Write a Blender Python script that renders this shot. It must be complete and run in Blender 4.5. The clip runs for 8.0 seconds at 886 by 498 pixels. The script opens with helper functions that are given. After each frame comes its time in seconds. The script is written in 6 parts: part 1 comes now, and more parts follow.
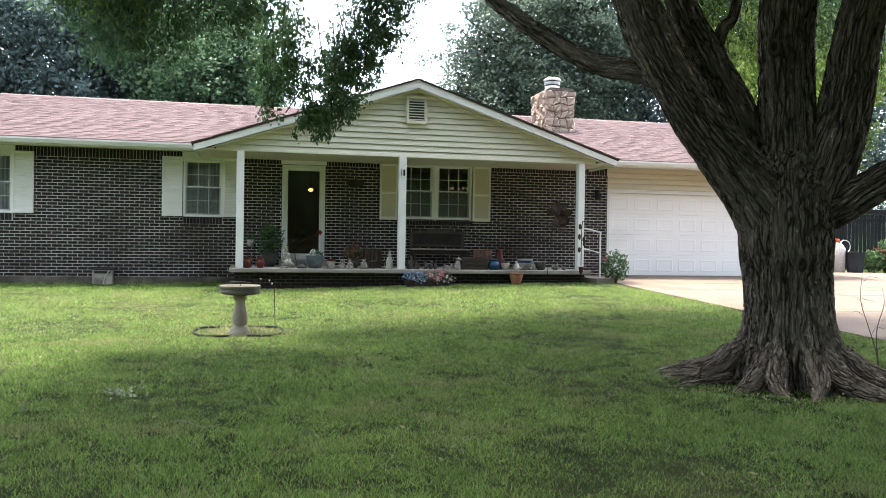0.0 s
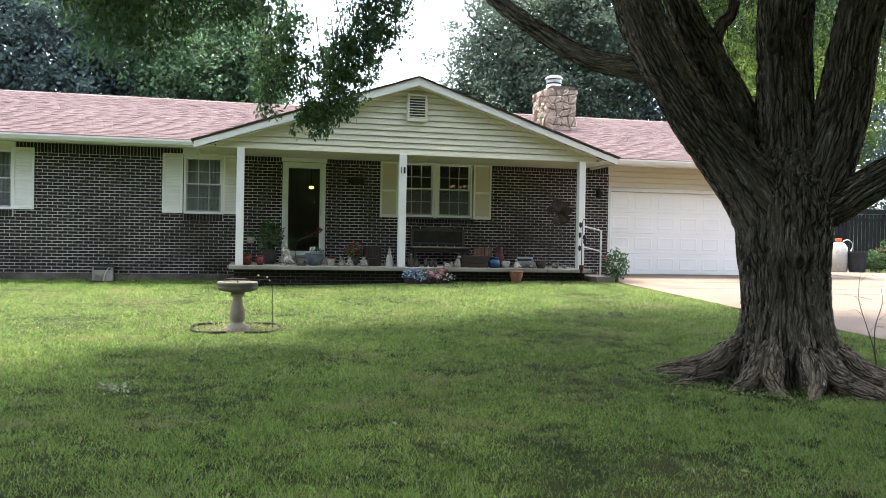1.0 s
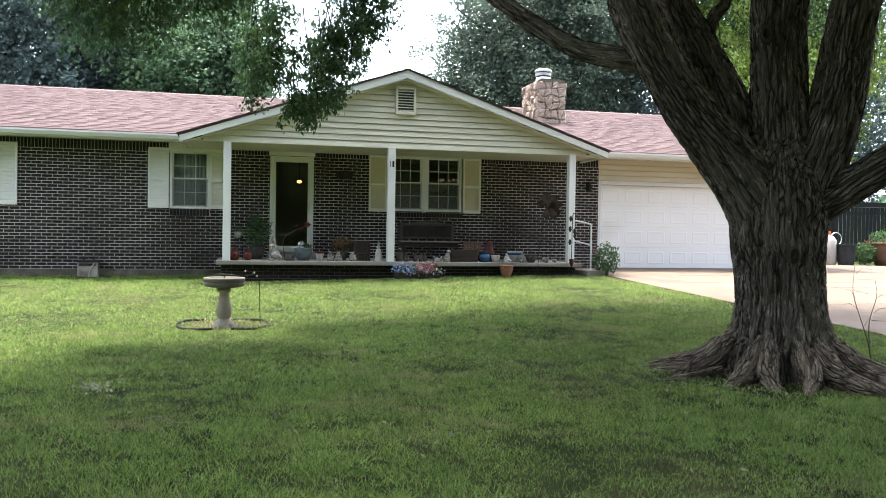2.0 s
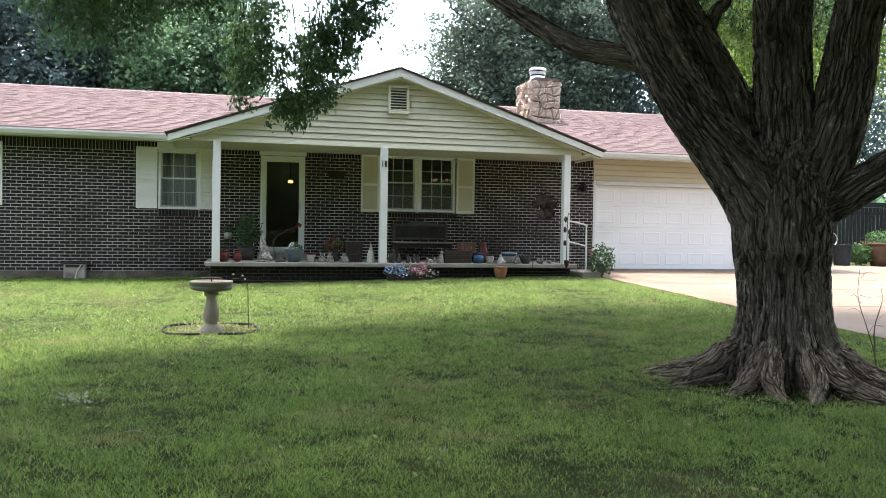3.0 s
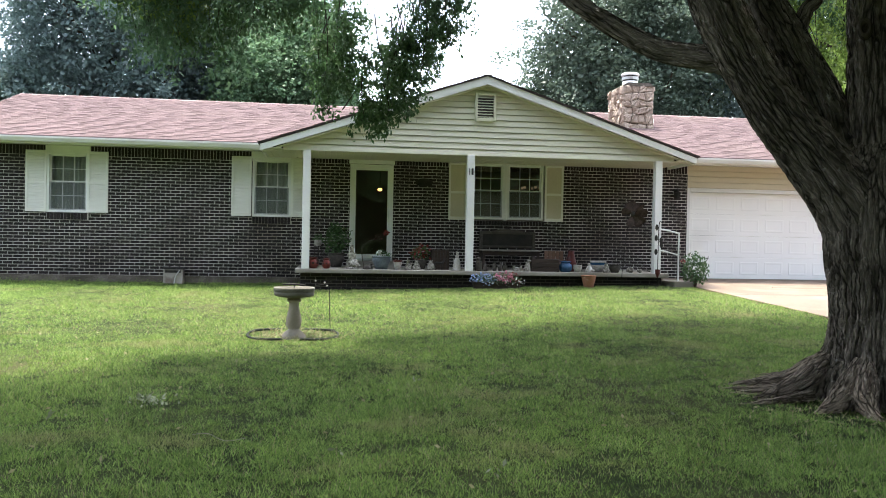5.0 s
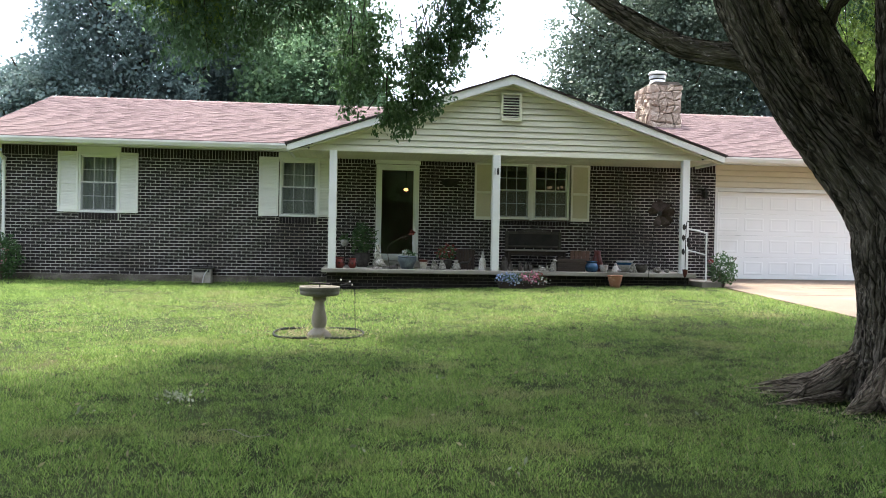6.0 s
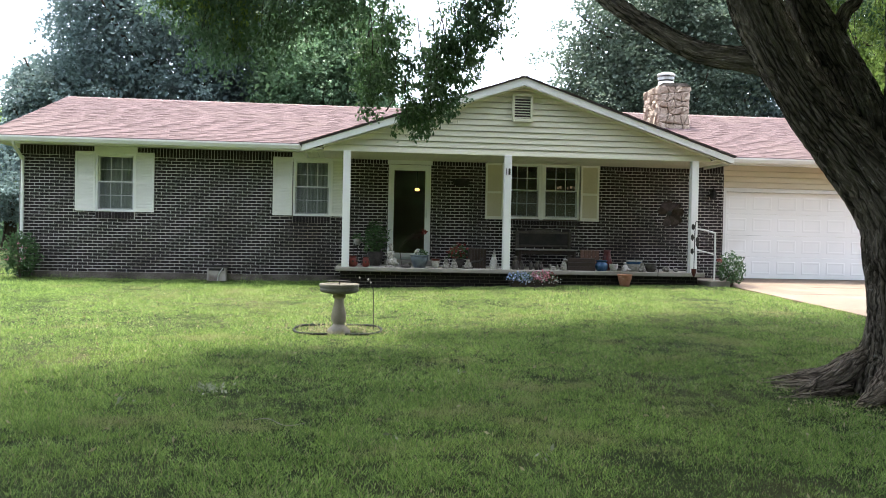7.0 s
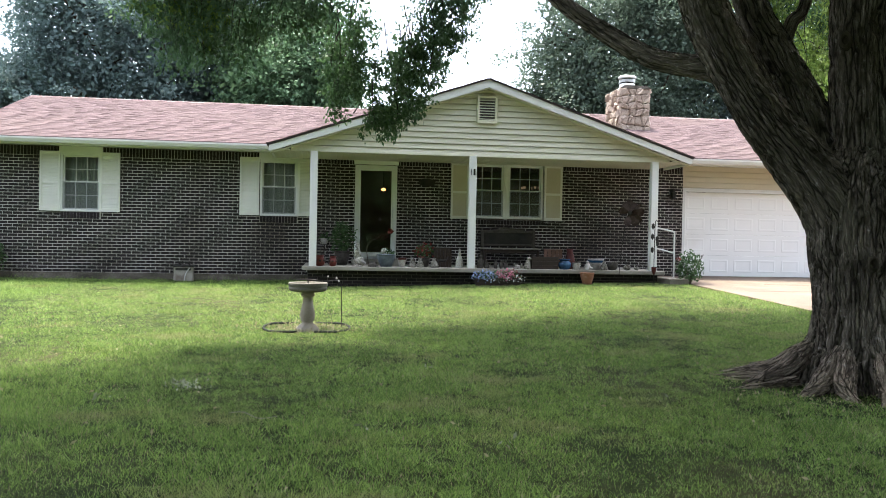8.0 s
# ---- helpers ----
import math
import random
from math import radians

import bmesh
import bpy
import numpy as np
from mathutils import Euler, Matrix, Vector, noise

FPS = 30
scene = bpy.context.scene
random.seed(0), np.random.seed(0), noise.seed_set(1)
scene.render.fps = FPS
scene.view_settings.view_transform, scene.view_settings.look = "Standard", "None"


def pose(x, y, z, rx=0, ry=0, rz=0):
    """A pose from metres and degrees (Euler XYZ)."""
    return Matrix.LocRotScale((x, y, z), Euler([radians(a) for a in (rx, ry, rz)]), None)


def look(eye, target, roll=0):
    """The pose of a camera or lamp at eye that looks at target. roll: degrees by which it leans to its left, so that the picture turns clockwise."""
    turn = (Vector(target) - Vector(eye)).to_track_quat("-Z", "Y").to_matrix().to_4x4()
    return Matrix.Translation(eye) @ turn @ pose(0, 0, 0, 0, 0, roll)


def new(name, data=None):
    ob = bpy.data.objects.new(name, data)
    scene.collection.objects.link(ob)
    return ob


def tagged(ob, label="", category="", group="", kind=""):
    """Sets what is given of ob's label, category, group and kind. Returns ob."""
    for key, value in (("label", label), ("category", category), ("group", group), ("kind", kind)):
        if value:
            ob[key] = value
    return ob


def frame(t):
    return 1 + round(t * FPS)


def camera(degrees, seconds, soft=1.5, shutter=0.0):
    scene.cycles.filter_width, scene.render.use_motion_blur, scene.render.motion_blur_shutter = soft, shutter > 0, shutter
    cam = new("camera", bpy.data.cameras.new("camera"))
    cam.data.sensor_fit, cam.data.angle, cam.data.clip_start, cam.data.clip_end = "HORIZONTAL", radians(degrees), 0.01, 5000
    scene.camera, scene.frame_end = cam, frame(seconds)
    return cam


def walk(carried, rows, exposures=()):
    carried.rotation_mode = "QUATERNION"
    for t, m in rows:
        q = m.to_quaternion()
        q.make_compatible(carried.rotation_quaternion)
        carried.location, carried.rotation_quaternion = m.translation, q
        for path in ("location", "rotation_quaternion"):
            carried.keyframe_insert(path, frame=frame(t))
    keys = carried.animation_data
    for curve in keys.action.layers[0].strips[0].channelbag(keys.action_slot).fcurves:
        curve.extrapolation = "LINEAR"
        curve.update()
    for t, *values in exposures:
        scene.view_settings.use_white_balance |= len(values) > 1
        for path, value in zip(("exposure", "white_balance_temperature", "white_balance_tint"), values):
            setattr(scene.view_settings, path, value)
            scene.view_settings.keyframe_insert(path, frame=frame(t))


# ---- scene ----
cam = camera(55.3, 8.0, soft=0.95)
PATH = [
    (0, (-3.414, -19.016, 0.77), (-2.959, -17.068, 0.751), 0.9),
    (0.5, (-3.38, -19.024, 0.765), (-2.931, -17.075, 0.745), 1.0),
    (1, (-3.341, -19.01, 0.751), (-2.894, -17.061, 0.729), 1.1),
    (1.5, (-3.326, -18.98, 0.746), (-2.868, -17.033, 0.715), 1.0),
    (3, (-3.26, -18.625, 0.788), (-2.772, -16.686, 0.751), 0.9),
    (3.5, (-3.151, -18.595, 0.8), (-2.699, -16.647, 0.769), 0.9),
    (4, (-3.094, -18.599, 0.802), (-2.712, -16.636, 0.776), 1.0),
    (4.5, (-3.07, -18.596, 0.798), (-2.755, -16.621, 0.774), 1.1),
    (6, (-3.015, -18.62, 0.782), (-2.815, -16.63, 0.759), 1.1),
    (6.5, (-3.059, -18.678, 0.769), (-2.874, -16.687, 0.744), 1.2),
    (7, (-3.195, -18.841, 0.762), (-3.005, -16.851, 0.739), 1.2),
    (7.5, (-3.277, -19.025, 0.773), (-3.042, -17.039, 0.751), 1.1),
    (8, (-3.236, -19.104, 0.763), (-2.965, -17.123, 0.74), 1.1),
]
walk(cam, [(t, look(eye, target, roll)) for t, eye, target, roll in PATH],
     exposures=((0.0, 1.5, 5950, 12), (8.0, 1.5, 5950, 12)))

# ---- light ----
world = bpy.data.worlds.new("sky")
scene.world = world
world.use_nodes = True
wn = world.node_tree.nodes
wl = world.node_tree.links
sky = wn.new("ShaderNodeTexSky")
sky.sky_type = "NISHITA"
sky.sun_disc = False
SUN_UP, SUN_FROM = 76.0, 225.0      # degrees: height of the sun, and its bearing off -y (towards +x)
sky.sun_elevation = radians(SUN_UP)
sky.sun_rotation = radians(180 + SUN_FROM)
sky.dust_density = 4.0
sky.ozone_density = 0.6
pale = wn.new("ShaderNodeHueSaturation")
pale.inputs["Saturation"].default_value = 0.38
wl.new(sky.outputs[0], pale.inputs["Color"])
wl.new(pale.outputs[0], wn["Background"].inputs["Color"])
wn["Background"].inputs["Strength"].default_value = 0.34
sun = new("sun", bpy.data.lights.new("sun", "SUN"))
sun.data.energy = 5.9
sun.data.angle = radians(8)
sun.data.color = (1.0, 0.915, 0.72)
sun.matrix_world = look((20 * math.sin(radians(SUN_FROM)), -20 * math.cos(radians(SUN_FROM)), 20 * math.tan(radians(SUN_UP))), (0, 0, 0))


# ---- materials ----
def material(name, dark, light, size=4.0, rough=0.7, bump=0.3, fine=60.0, metal=0.0, random_piece=0.0, island=0.0, stain=None, stain_size=0.6, stain_at=(0.5, 0.68), stretch=(1, 1, 1), spec=0.25, through_light=0.0, depth=0.01):
    """Two colours mixed by noise at two sizes, with relief, wear and a little change from piece to piece."""
    m = bpy.data.materials.new(name)
    m.use_nodes = True
    n, l = m.node_tree.nodes, m.node_tree.links
    b = n["Principled BSDF"]
    geo = n.new("ShaderNodeNewGeometry")
    mp = n.new("ShaderNodeMapping")
    mp.inputs["Scale"].default_value = stretch
    l.new(geo.outputs["Position"], mp.inputs["Vector"])

    def noisy(scale, detail=3.0):
        t = n.new("ShaderNodeTexNoise")
        t.inputs["Scale"].default_value = scale
        t.inputs["Detail"].default_value = detail
        l.new(mp.outputs[0], t.inputs["Vector"])
        return t.outputs["Fac"]

    def ramp(src, a, c):
        r = n.new("ShaderNodeMapRange")
        r.inputs["From Min"].default_value, r.inputs["From Max"].default_value = a, c
        l.new(src, r.inputs["Value"])
        return r.outputs[0]

    def maths(op, a, c):
        k = n.new("ShaderNodeMath")
        k.operation = op
        for s, v in zip(k.inputs, (a, c)):
            if isinstance(v, (int, float)):
                s.default_value = v
            else:
                l.new(v, s)
        return k.outputs[0]

    def mix(fac, a, c):
        k = n.new("ShaderNodeMix")
        k.data_type = "RGBA"
        l.new(fac, k.inputs["Factor"])
        for s, v in ((k.inputs[6], a), (k.inputs[7], c)):
            if isinstance(v, tuple):
                s.default_value = (*v, 1)
            else:
                l.new(v, s)
        return k.outputs[2]

    big, small = noisy(size), noisy(fine, 2.0)
    fac = maths("ADD", maths("MULTIPLY", ramp(big, 0.3, 0.7), 0.6), maths("MULTIPLY", ramp(small, 0.3, 0.7), 0.4))
    if random_piece:
        oi = n.new("ShaderNodeObjectInfo")
        fac = maths("ADD", maths("MULTIPLY", fac, 1 - random_piece), maths("MULTIPLY", oi.outputs["Random"], random_piece))
    if island:
        fac = maths("ADD", maths("MULTIPLY", fac, 1 - island), maths("MULTIPLY", geo.outputs["Random Per Island"], island))
    col = mix(fac, dark, light)
    if stain:
        col = mix(ramp(noisy(stain_size, 5.0), *stain_at), col, stain)
    l.new(col, b.inputs["Base Color"])
    b.inputs["Roughness"].default_value = rough
    b.inputs["Metallic"].default_value = metal
    b.inputs["Specular IOR Level"].default_value = spec
    if bump:
        bp = n.new("ShaderNodeBump")
        bp.inputs["Strength"].default_value = bump
        bp.inputs["Distance"].default_value = depth
        l.new(maths("ADD", small, maths("MULTIPLY", big, 0.6)), bp.inputs["Height"])
        l.new(bp.outputs[0], b.inputs["Normal"])
    if through_light:
        tr = n.new("ShaderNodeBsdfTranslucent")
        l.new(col, tr.inputs["Color"])
        ms = n.new("ShaderNodeMixShader")
        ms.inputs[0].default_value = through_light
        l.new(b.outputs[0], ms.inputs[1])
        l.new(tr.outputs[0], ms.inputs[2])
        l.new(ms.outputs[0], n["Material Output"].inputs["Surface"])
    return m


BRICK = material("brick", (0.009, 0.008, 0.009), (0.044, 0.034, 0.036), 3, 0.6, 0.5, 90, spec=0.12, random_piece=0.5, island=0.0)
BRICK_JOINED = material("brick_joined", (0.009, 0.008, 0.009), (0.044, 0.034, 0.036), 3, 0.6, 0.5, 90, spec=0.12, island=0.5)
# darker mortar copy: overhang shade put into the colour, along with dirt stains
MORTAR_SHADED = material("shaded_mortar", (0.09, 0.08, 0.065), (0.20, 0.18, 0.15), 2, 0.9, 0.5, 120, stain=(0.05, 0.045, 0.035))
MORTAR = material("mortar", (0.46, 0.43, 0.395), (0.64, 0.60, 0.555), 2, 0.9, 0.5, 120, stain=(0.28, 0.24, 0.20))
PAINT = material("white_paint", (0.62, 0.615, 0.595), (0.74, 0.735, 0.71), 2, 0.5, 0.08, 60, stain=(0.55, 0.53, 0.48), stain_at=(0.62, 0.9))
SIDING = material("cream_siding", (0.54, 0.518, 0.405), (0.64, 0.612, 0.485), 1.2, 0.55, 0.1, 50, stain=(0.44, 0.42, 0.34), stain_at=(0.6, 0.9), stretch=(0.4, 1, 3))
# yellower siding copy: warm light bounced off the driveway is in its colour
SIDING_WARM = material("warm_lit_cream_siding", (0.56, 0.50, 0.37), (0.66, 0.595, 0.45), 1.2, 0.55, 0.1, 50, stain=(0.48, 0.42, 0.31), stain_at=(0.6, 0.9), stretch=(0.4, 1, 3))
SHUTTER = material("shutter_vinyl", (0.66, 0.645, 0.59), (0.75, 0.735, 0.68), 2, 0.45, 0.05)
SHUTTER_TAN = material("shutter_panel", (0.46, 0.42, 0.31), (0.56, 0.51, 0.39), 2, 0.6, 0.05)
GARAGE = material("garage_steel", (0.80, 0.79, 0.775), (0.86, 0.85, 0.835), 1.0, 0.4, 0.05, 70, stain=(0.64, 0.61, 0.56), stain_at=(0.6, 0.9))
SHINGLE = material("shingle", (0.078, 0.053, 0.053), (0.168, 0.118, 0.118), 9, 0.9, 0.6, 45, island=0.62, stain=(0.14, 0.10, 0.095), stain_size=0.5)
SHINGLE_EDGE = material("shingle_edge", (0.03, 0.025, 0.025), (0.07, 0.05, 0.05), 9, 0.9, 0.4, 45)
CONCRETE = material("concrete", (0.06, 0.052, 0.042), (0.20, 0.175, 0.145), 5, 0.95, 0.8, 50, stain=(0.05, 0.045, 0.032), stain_size=2.5, stain_at=(0.45, 0.65), depth=0.03)
SLAB = material("porch_slab", (0.20, 0.185, 0.155), (0.31, 0.285, 0.245), 2, 0.85, 0.35, 80, stain=(0.12, 0.105, 0.08))
DRIVE = material("driveway_concrete", (0.094, 0.069, 0.050), (0.136, 0.103, 0.077), 0.8, 0.9, 0.3, 90, stain=(0.15, 0.115, 0.088), stain_size=0.9)
CRACK = material("crack", (0.12, 0.09, 0.07), (0.2, 0.16, 0.12))
SOIL = material("lawn_soil", (0.012, 0.020, 0.007), (0.042, 0.052, 0.018), 1.2, 0.95, 0.8, 45, spec=0.03, stain=(0.055, 0.056, 0.024), stain_size=0.55, stain_at=(0.56, 0.74), depth=0.03)
GRASS = material("grass", (0.008, 0.042, 0.009), (0.352, 0.485, 0.122), 1.7, 0.7, 0, 8, island=0.70, spec=0.15, stain=(0.30, 0.275, 0.13), stain_size=1.3, stain_at=(0.56, 0.84), through_light=0.25)
DRYGRASS = material("dry_grass", (0.20, 0.18, 0.09), (0.40, 0.36, 0.22), 2, 0.95, 0, 30, spec=0.05, island=0.5, through_light=0.2)
FAR_BARK = material("far_bark", (0.01, 0.008, 0.006), (0.09, 0.075, 0.055), 15, 0.95, 0.6, 60, spec=0.06, stretch=(1, 1, 0.1))


def bark(name, crack, dark, light, fleck, across=24.0, along=0.08):
    """Long plates of bark parted by cracks, laid along each limb by its own bark_place."""
    m = bpy.data.materials.new(name)
    m.use_nodes = True
    n, l = m.node_tree.nodes, m.node_tree.links
    b = n["Principled BSDF"]
    at = n.new("ShaderNodeAttribute")
    at.attribute_name = "bark_place"

    def noisy(src, scale, detail=3.0, out="Fac"):
        t = n.new("ShaderNodeTexNoise")
        t.inputs["Scale"].default_value, t.inputs["Detail"].default_value = scale, detail
        l.new(src, t.inputs["Vector"])
        return t.outputs[out]

    def ramp(src, a, c, lo=0.0, hi=1.0):
        r = n.new("ShaderNodeMapRange")
        for k, v in zip(("From Min", "From Max", "To Min", "To Max"), (a, c, lo, hi)):
            r.inputs[k].default_value = v
        l.new(src, r.inputs["Value"])
        return r.outputs[0]

    def mix(fac, a, c):
        k = n.new("ShaderNodeMix")
        k.data_type = "RGBA"
        l.new(fac, k.inputs["Factor"])
        for s, v in ((k.inputs[6], a), (k.inputs[7], c)):
            if isinstance(v, tuple):
                s.default_value = (*v, 1)
            else:
                l.new(v, s)
        return k.outputs[2]

    def maths(op, a, c):
        k = n.new("ShaderNodeMath")
        k.operation = op
        for s, v in zip(k.inputs, (a, c)):
            if isinstance(v, (int, float)):
                s.default_value = v
            else:
                l.new(v, s)
        return k.outputs[0]

    # wander of the cracks
    wob = n.new("ShaderNodeVectorMath")
    wob.operation = "MULTIPLY_ADD"
    l.new(noisy(at.outputs["Vector"], 5.0, 3.0, "Color"), wob.inputs[0])
    wob.inputs[1].default_value = (0.055, 0.055, 0.25)
    l.new(at.outputs["Vector"], wob.inputs[2])
    mp = n.new("ShaderNodeMapping")
    mp.inputs["Scale"].default_value = (1, 1, along)
    l.new(wob.outputs[0], mp.inputs["Vector"])

    def cells(scale, feature):
        v = n.new("ShaderNodeTexVoronoi")
        v.feature = feature
        v.inputs["Scale"].default_value = scale
        l.new(mp.outputs[0], v.inputs["Vector"])
        return v
    plate = ramp(cells(across, "DISTANCE_TO_EDGE").outputs["Distance"], 0.0, 0.20)
    plate = maths("MAXIMUM", plate, ramp(noisy(mp.outputs[0], across * 0.45, 2.0), 0.5, 0.63, 0.0, 0.85))    # cracks run out
    flake = ramp(cells(across * 2.7, "DISTANCE_TO_EDGE").outputs["Distance"], 0.0, 0.25)
    tone = n.new("ShaderNodeSeparateColor")
    l.new(cells(across * 2.7, "F1").outputs["Color"], tone.inputs[0])
    grain = noisy(mp.outputs[0], 70.0, 3.0)
    patch = noisy(at.outputs["Vector"], 2.2, 4.0)
    fac = maths("ADD", maths("MULTIPLY", tone.outputs[0], 0.45), maths("ADD", maths("MULTIPLY", ramp(grain, 0.3, 0.7), 0.3), maths("MULTIPLY", ramp(patch, 0.35, 0.65), 0.25)))
    col = mix(fac, dark, light)
    col = mix(ramp(noisy(at.outputs["Vector"], 19.0, 4.0), 0.64, 0.72), col, fleck)
    height = maths("MULTIPLY", plate, maths("ADD", 0.55, maths("MULTIPLY", flake, 0.45)))
    col = mix(height, crack, col)
    l.new(col, b.inputs["Base Color"])
    b.inputs["Roughness"].default_value = 0.95
    b.inputs["Specular IOR Level"].default_value = 0.08
    bp = n.new("ShaderNodeBump")
    bp.inputs["Strength"].default_value, bp.inputs["Distance"].default_value = 1.0, 0.035
    l.new(maths("ADD", height, maths("MULTIPLY", grain, 0.4)), bp.inputs["Height"])
    l.new(bp.outputs[0], b.inputs["Normal"])
    return m


BARK = bark("bark", (0.020, 0.0165, 0.013), (0.125, 0.105, 0.082), (0.39, 0.335, 0.265), (0.47, 0.43, 0.37))
ROOTBARK = bark("root_bark", (0.040, 0.031, 0.023), (0.20, 0.16, 0.12), (0.52, 0.43, 0.335), (0.56, 0.49, 0.41), 30.0, 0.07)
TWIG = material("twig", (0.05, 0.04, 0.03), (0.13, 0.10, 0.078), 8, 0.9, 0.3)
SPRAY_TWIG = material("spray_twig", (0.018, 0.016, 0.012), (0.05, 0.044, 0.034), 8, 0.9, 0.3)
LEAF = material("leaf", (0.028, 0.062, 0.026), (0.105, 0.18, 0.068), 1.2, 0.5, 0, 9, island=0.6, through_light=0.42)
# brighter, yellower leaf copy: sunlight through the leaves is put into the colour
LEAF_SUNLIT = material("leaf_sunlit", (0.06, 0.11, 0.02), (0.24, 0.33, 0.075), 1.2, 0.5, 0, 9, island=0.6, through_light=0.5)
# blue-green leaves, paled and cooled: distance haze is put into the colour
LEAF_HAZY = material("leaf_hazy", (0.075, 0.118, 0.116), (0.19, 0.25, 0.235), 0.5, 0.5, 0, 4, island=0.5, through_light=0.45)
LEAF_MID = material("leaf_mid", (0.040, 0.088, 0.044), (0.15, 0.235, 0.125), 0.6, 0.5, 0, 4, island=0.5, through_light=0.45)
LEAF_GREY = material("leaf_grey", (0.040, 0.066, 0.046), (0.15, 0.195, 0.145), 0.6, 0.45, 0, 4, island=0.5, through_light=0.45)
STONE = material("chimney_stone", (0.25, 0.195, 0.15), (0.50, 0.415, 0.335), 7, 0.9, 1.0, 45, random_piece=0.5, depth=0.02)
GROUT = material("stone_joint", (0.10, 0.08, 0.065), (0.18, 0.15, 0.12), 5, 0.95)
STEEL = material("galvanised_steel", (0.50, 0.50, 0.50), (0.68, 0.68, 0.68), 5, 0.4, 0.05, 40, metal=0.8)
IRON = material("black_iron", (0.012, 0.012, 0.012), (0.04, 0.035, 0.03), 6, 0.75, 0.2, metal=0.1)
WOOD_DARK = material("dark_wood", (0.014, 0.010, 0.008), (0.045, 0.030, 0.022), 5, 0.7, 0.3, 50, stretch=(0.3, 1, 3))
WOOD_PALE = material("pale_wood", (0.20, 0.18, 0.155), (0.34, 0.31, 0.27), 5, 0.8, 0.2, 50)
WOOD_GREY = material("weathered_wood", (0.035, 0.030, 0.026), (0.095, 0.082, 0.07), 5, 0.85, 0.3, 50)
TERRACOTTA = material("terracotta", (0.22, 0.095, 0.05), (0.34, 0.165, 0.10), 6, 0.85, 0.2, 60, stain=(0.5, 0.36, 0.28), stain_at=(0.6, 0.85), stain_size=9)
BROWN_CLAY = material("brown_clay", (0.10, 0.055, 0.038), (0.17, 0.10, 0.07), 6, 0.85, 0.2, 60)
RED_GLAZE = material("red_glaze", (0.07, 0.012, 0.010), (0.16, 0.032, 0.022), 8, 0.3, 0.1)
BLUE_GLAZE = material("blue_glaze", (0.012, 0.032, 0.075), (0.04, 0.095, 0.18), 8, 0.25, 0.1)
MAROON = material("maroon_glaze", (0.032, 0.008, 0.007), (0.085, 0.017, 0.014), 8, 0.3, 0.1)
CAST = material("cast_stone", (0.03, 0.027, 0.022), (0.36, 0.34, 0.30), 26, 0.9, 0.4, 80, stain=(0.06, 0.05, 0.04), stain_size=18)
CAST_PALE = material("cast_stone_pale", (0.10, 0.092, 0.078), (0.52, 0.49, 0.44), 26, 0.9, 0.4, 80, stain=(0.07, 0.06, 0.045), stain_size=22)
ZINC = material("zinc_tub", (0.06, 0.072, 0.085), (0.17, 0.20, 0.225), 9, 0.55, 0.2, 60, metal=0.3)
RUST = material("rusty_iron", (0.018, 0.013, 0.012), (0.085, 0.058, 0.05), 14, 0.9, 0.3)
CAST_DARK = material("cast_stone_dark", (0.018, 0.016, 0.014), (0.085, 0.075, 0.065), 16, 0.9, 0.4, 80)
CAST_WARM = material("birdbath_concrete", (0.21, 0.175, 0.13), (0.31, 0.265, 0.205), 6, 0.85, 0.3, 80, stain=(0.34, 0.31, 0.26), stain_size=5)
BATH_BOWL = material("birdbath_bowl", (0.075, 0.068, 0.056), (0.19, 0.175, 0.145), 6, 0.9, 0.3, 80)
WHITE_GLAZE = material("white_glaze", (0.22, 0.205, 0.185), (0.52, 0.50, 0.47), 16, 0.35, 0.1, stain=(0.16, 0.11, 0.08), stain_size=16, stain_at=(0.55, 0.75))
HOSE = material("hose_rubber", (0.012, 0.014, 0.012), (0.04, 0.043, 0.036), 6, 0.9, 0.1, spec=0.1)
PLASTIC_GREY = material("grey_plastic", (0.014, 0.016, 0.021), (0.035, 0.038, 0.046), 6, 0.5, 0.05)
BEIGE_METAL = material("beige_metal", (0.24, 0.22, 0.19), (0.36, 0.33, 0.29), 4, 0.6, 0.1, stain=(0.15, 0.12, 0.1), stain_size=5)
WALL_IN = material("interior_wall", (0.16, 0.13, 0.10), (0.22, 0.18, 0.14), 2, 0.9, 0.05)
CURTAIN = material("curtain_cloth", (0.30, 0.31, 0.28), (0.42, 0.43, 0.39), 3, 0.9, 0.1, stretch=(8, 1, 0.3))
PETAL_RED = material("red_petals", (0.09, 0.010, 0.010), (0.27, 0.055, 0.04), 30, 0.6, 0, island=0.6)
PETAL_PINK = material("pink_petals", (0.50, 0.06, 0.16), (0.80, 0.35, 0.45), 30, 0.6, 0, island=0.6)
PETAL_BLUE = material("blue_petals", (0.10, 0.16, 0.34), (0.42, 0.50, 0.70), 30, 0.6, 0, island=0.6)
PETAL_WHITE = material("white_petals", (0.55, 0.55, 0.52), (0.80, 0.80, 0.76), 30, 0.6, 0, island=0.6)
ORANGE = material("orange_plastic", (0.55, 0.10, 0.03), (0.70, 0.16, 0.05), 8, 0.5, 0)
FENCE = material("dark_fence", (0.006, 0.006, 0.007), (0.018, 0.017, 0.017), 4, 0.8, 0.2, random_piece=0.3)


def glass(name, tint=(0.9, 0.93, 0.92)):
    m = bpy.data.materials.new(name)
    m.use_nodes = True
    b = m.node_tree.nodes["Principled BSDF"]
    b.inputs["Base Color"].default_value = (*tint, 1)
    b.inputs["Roughness"].default_value = 0.02
    b.inputs["Transmission Weight"].default_value = 1.0
    b.inputs["IOR"].default_value = 1.45
    return m


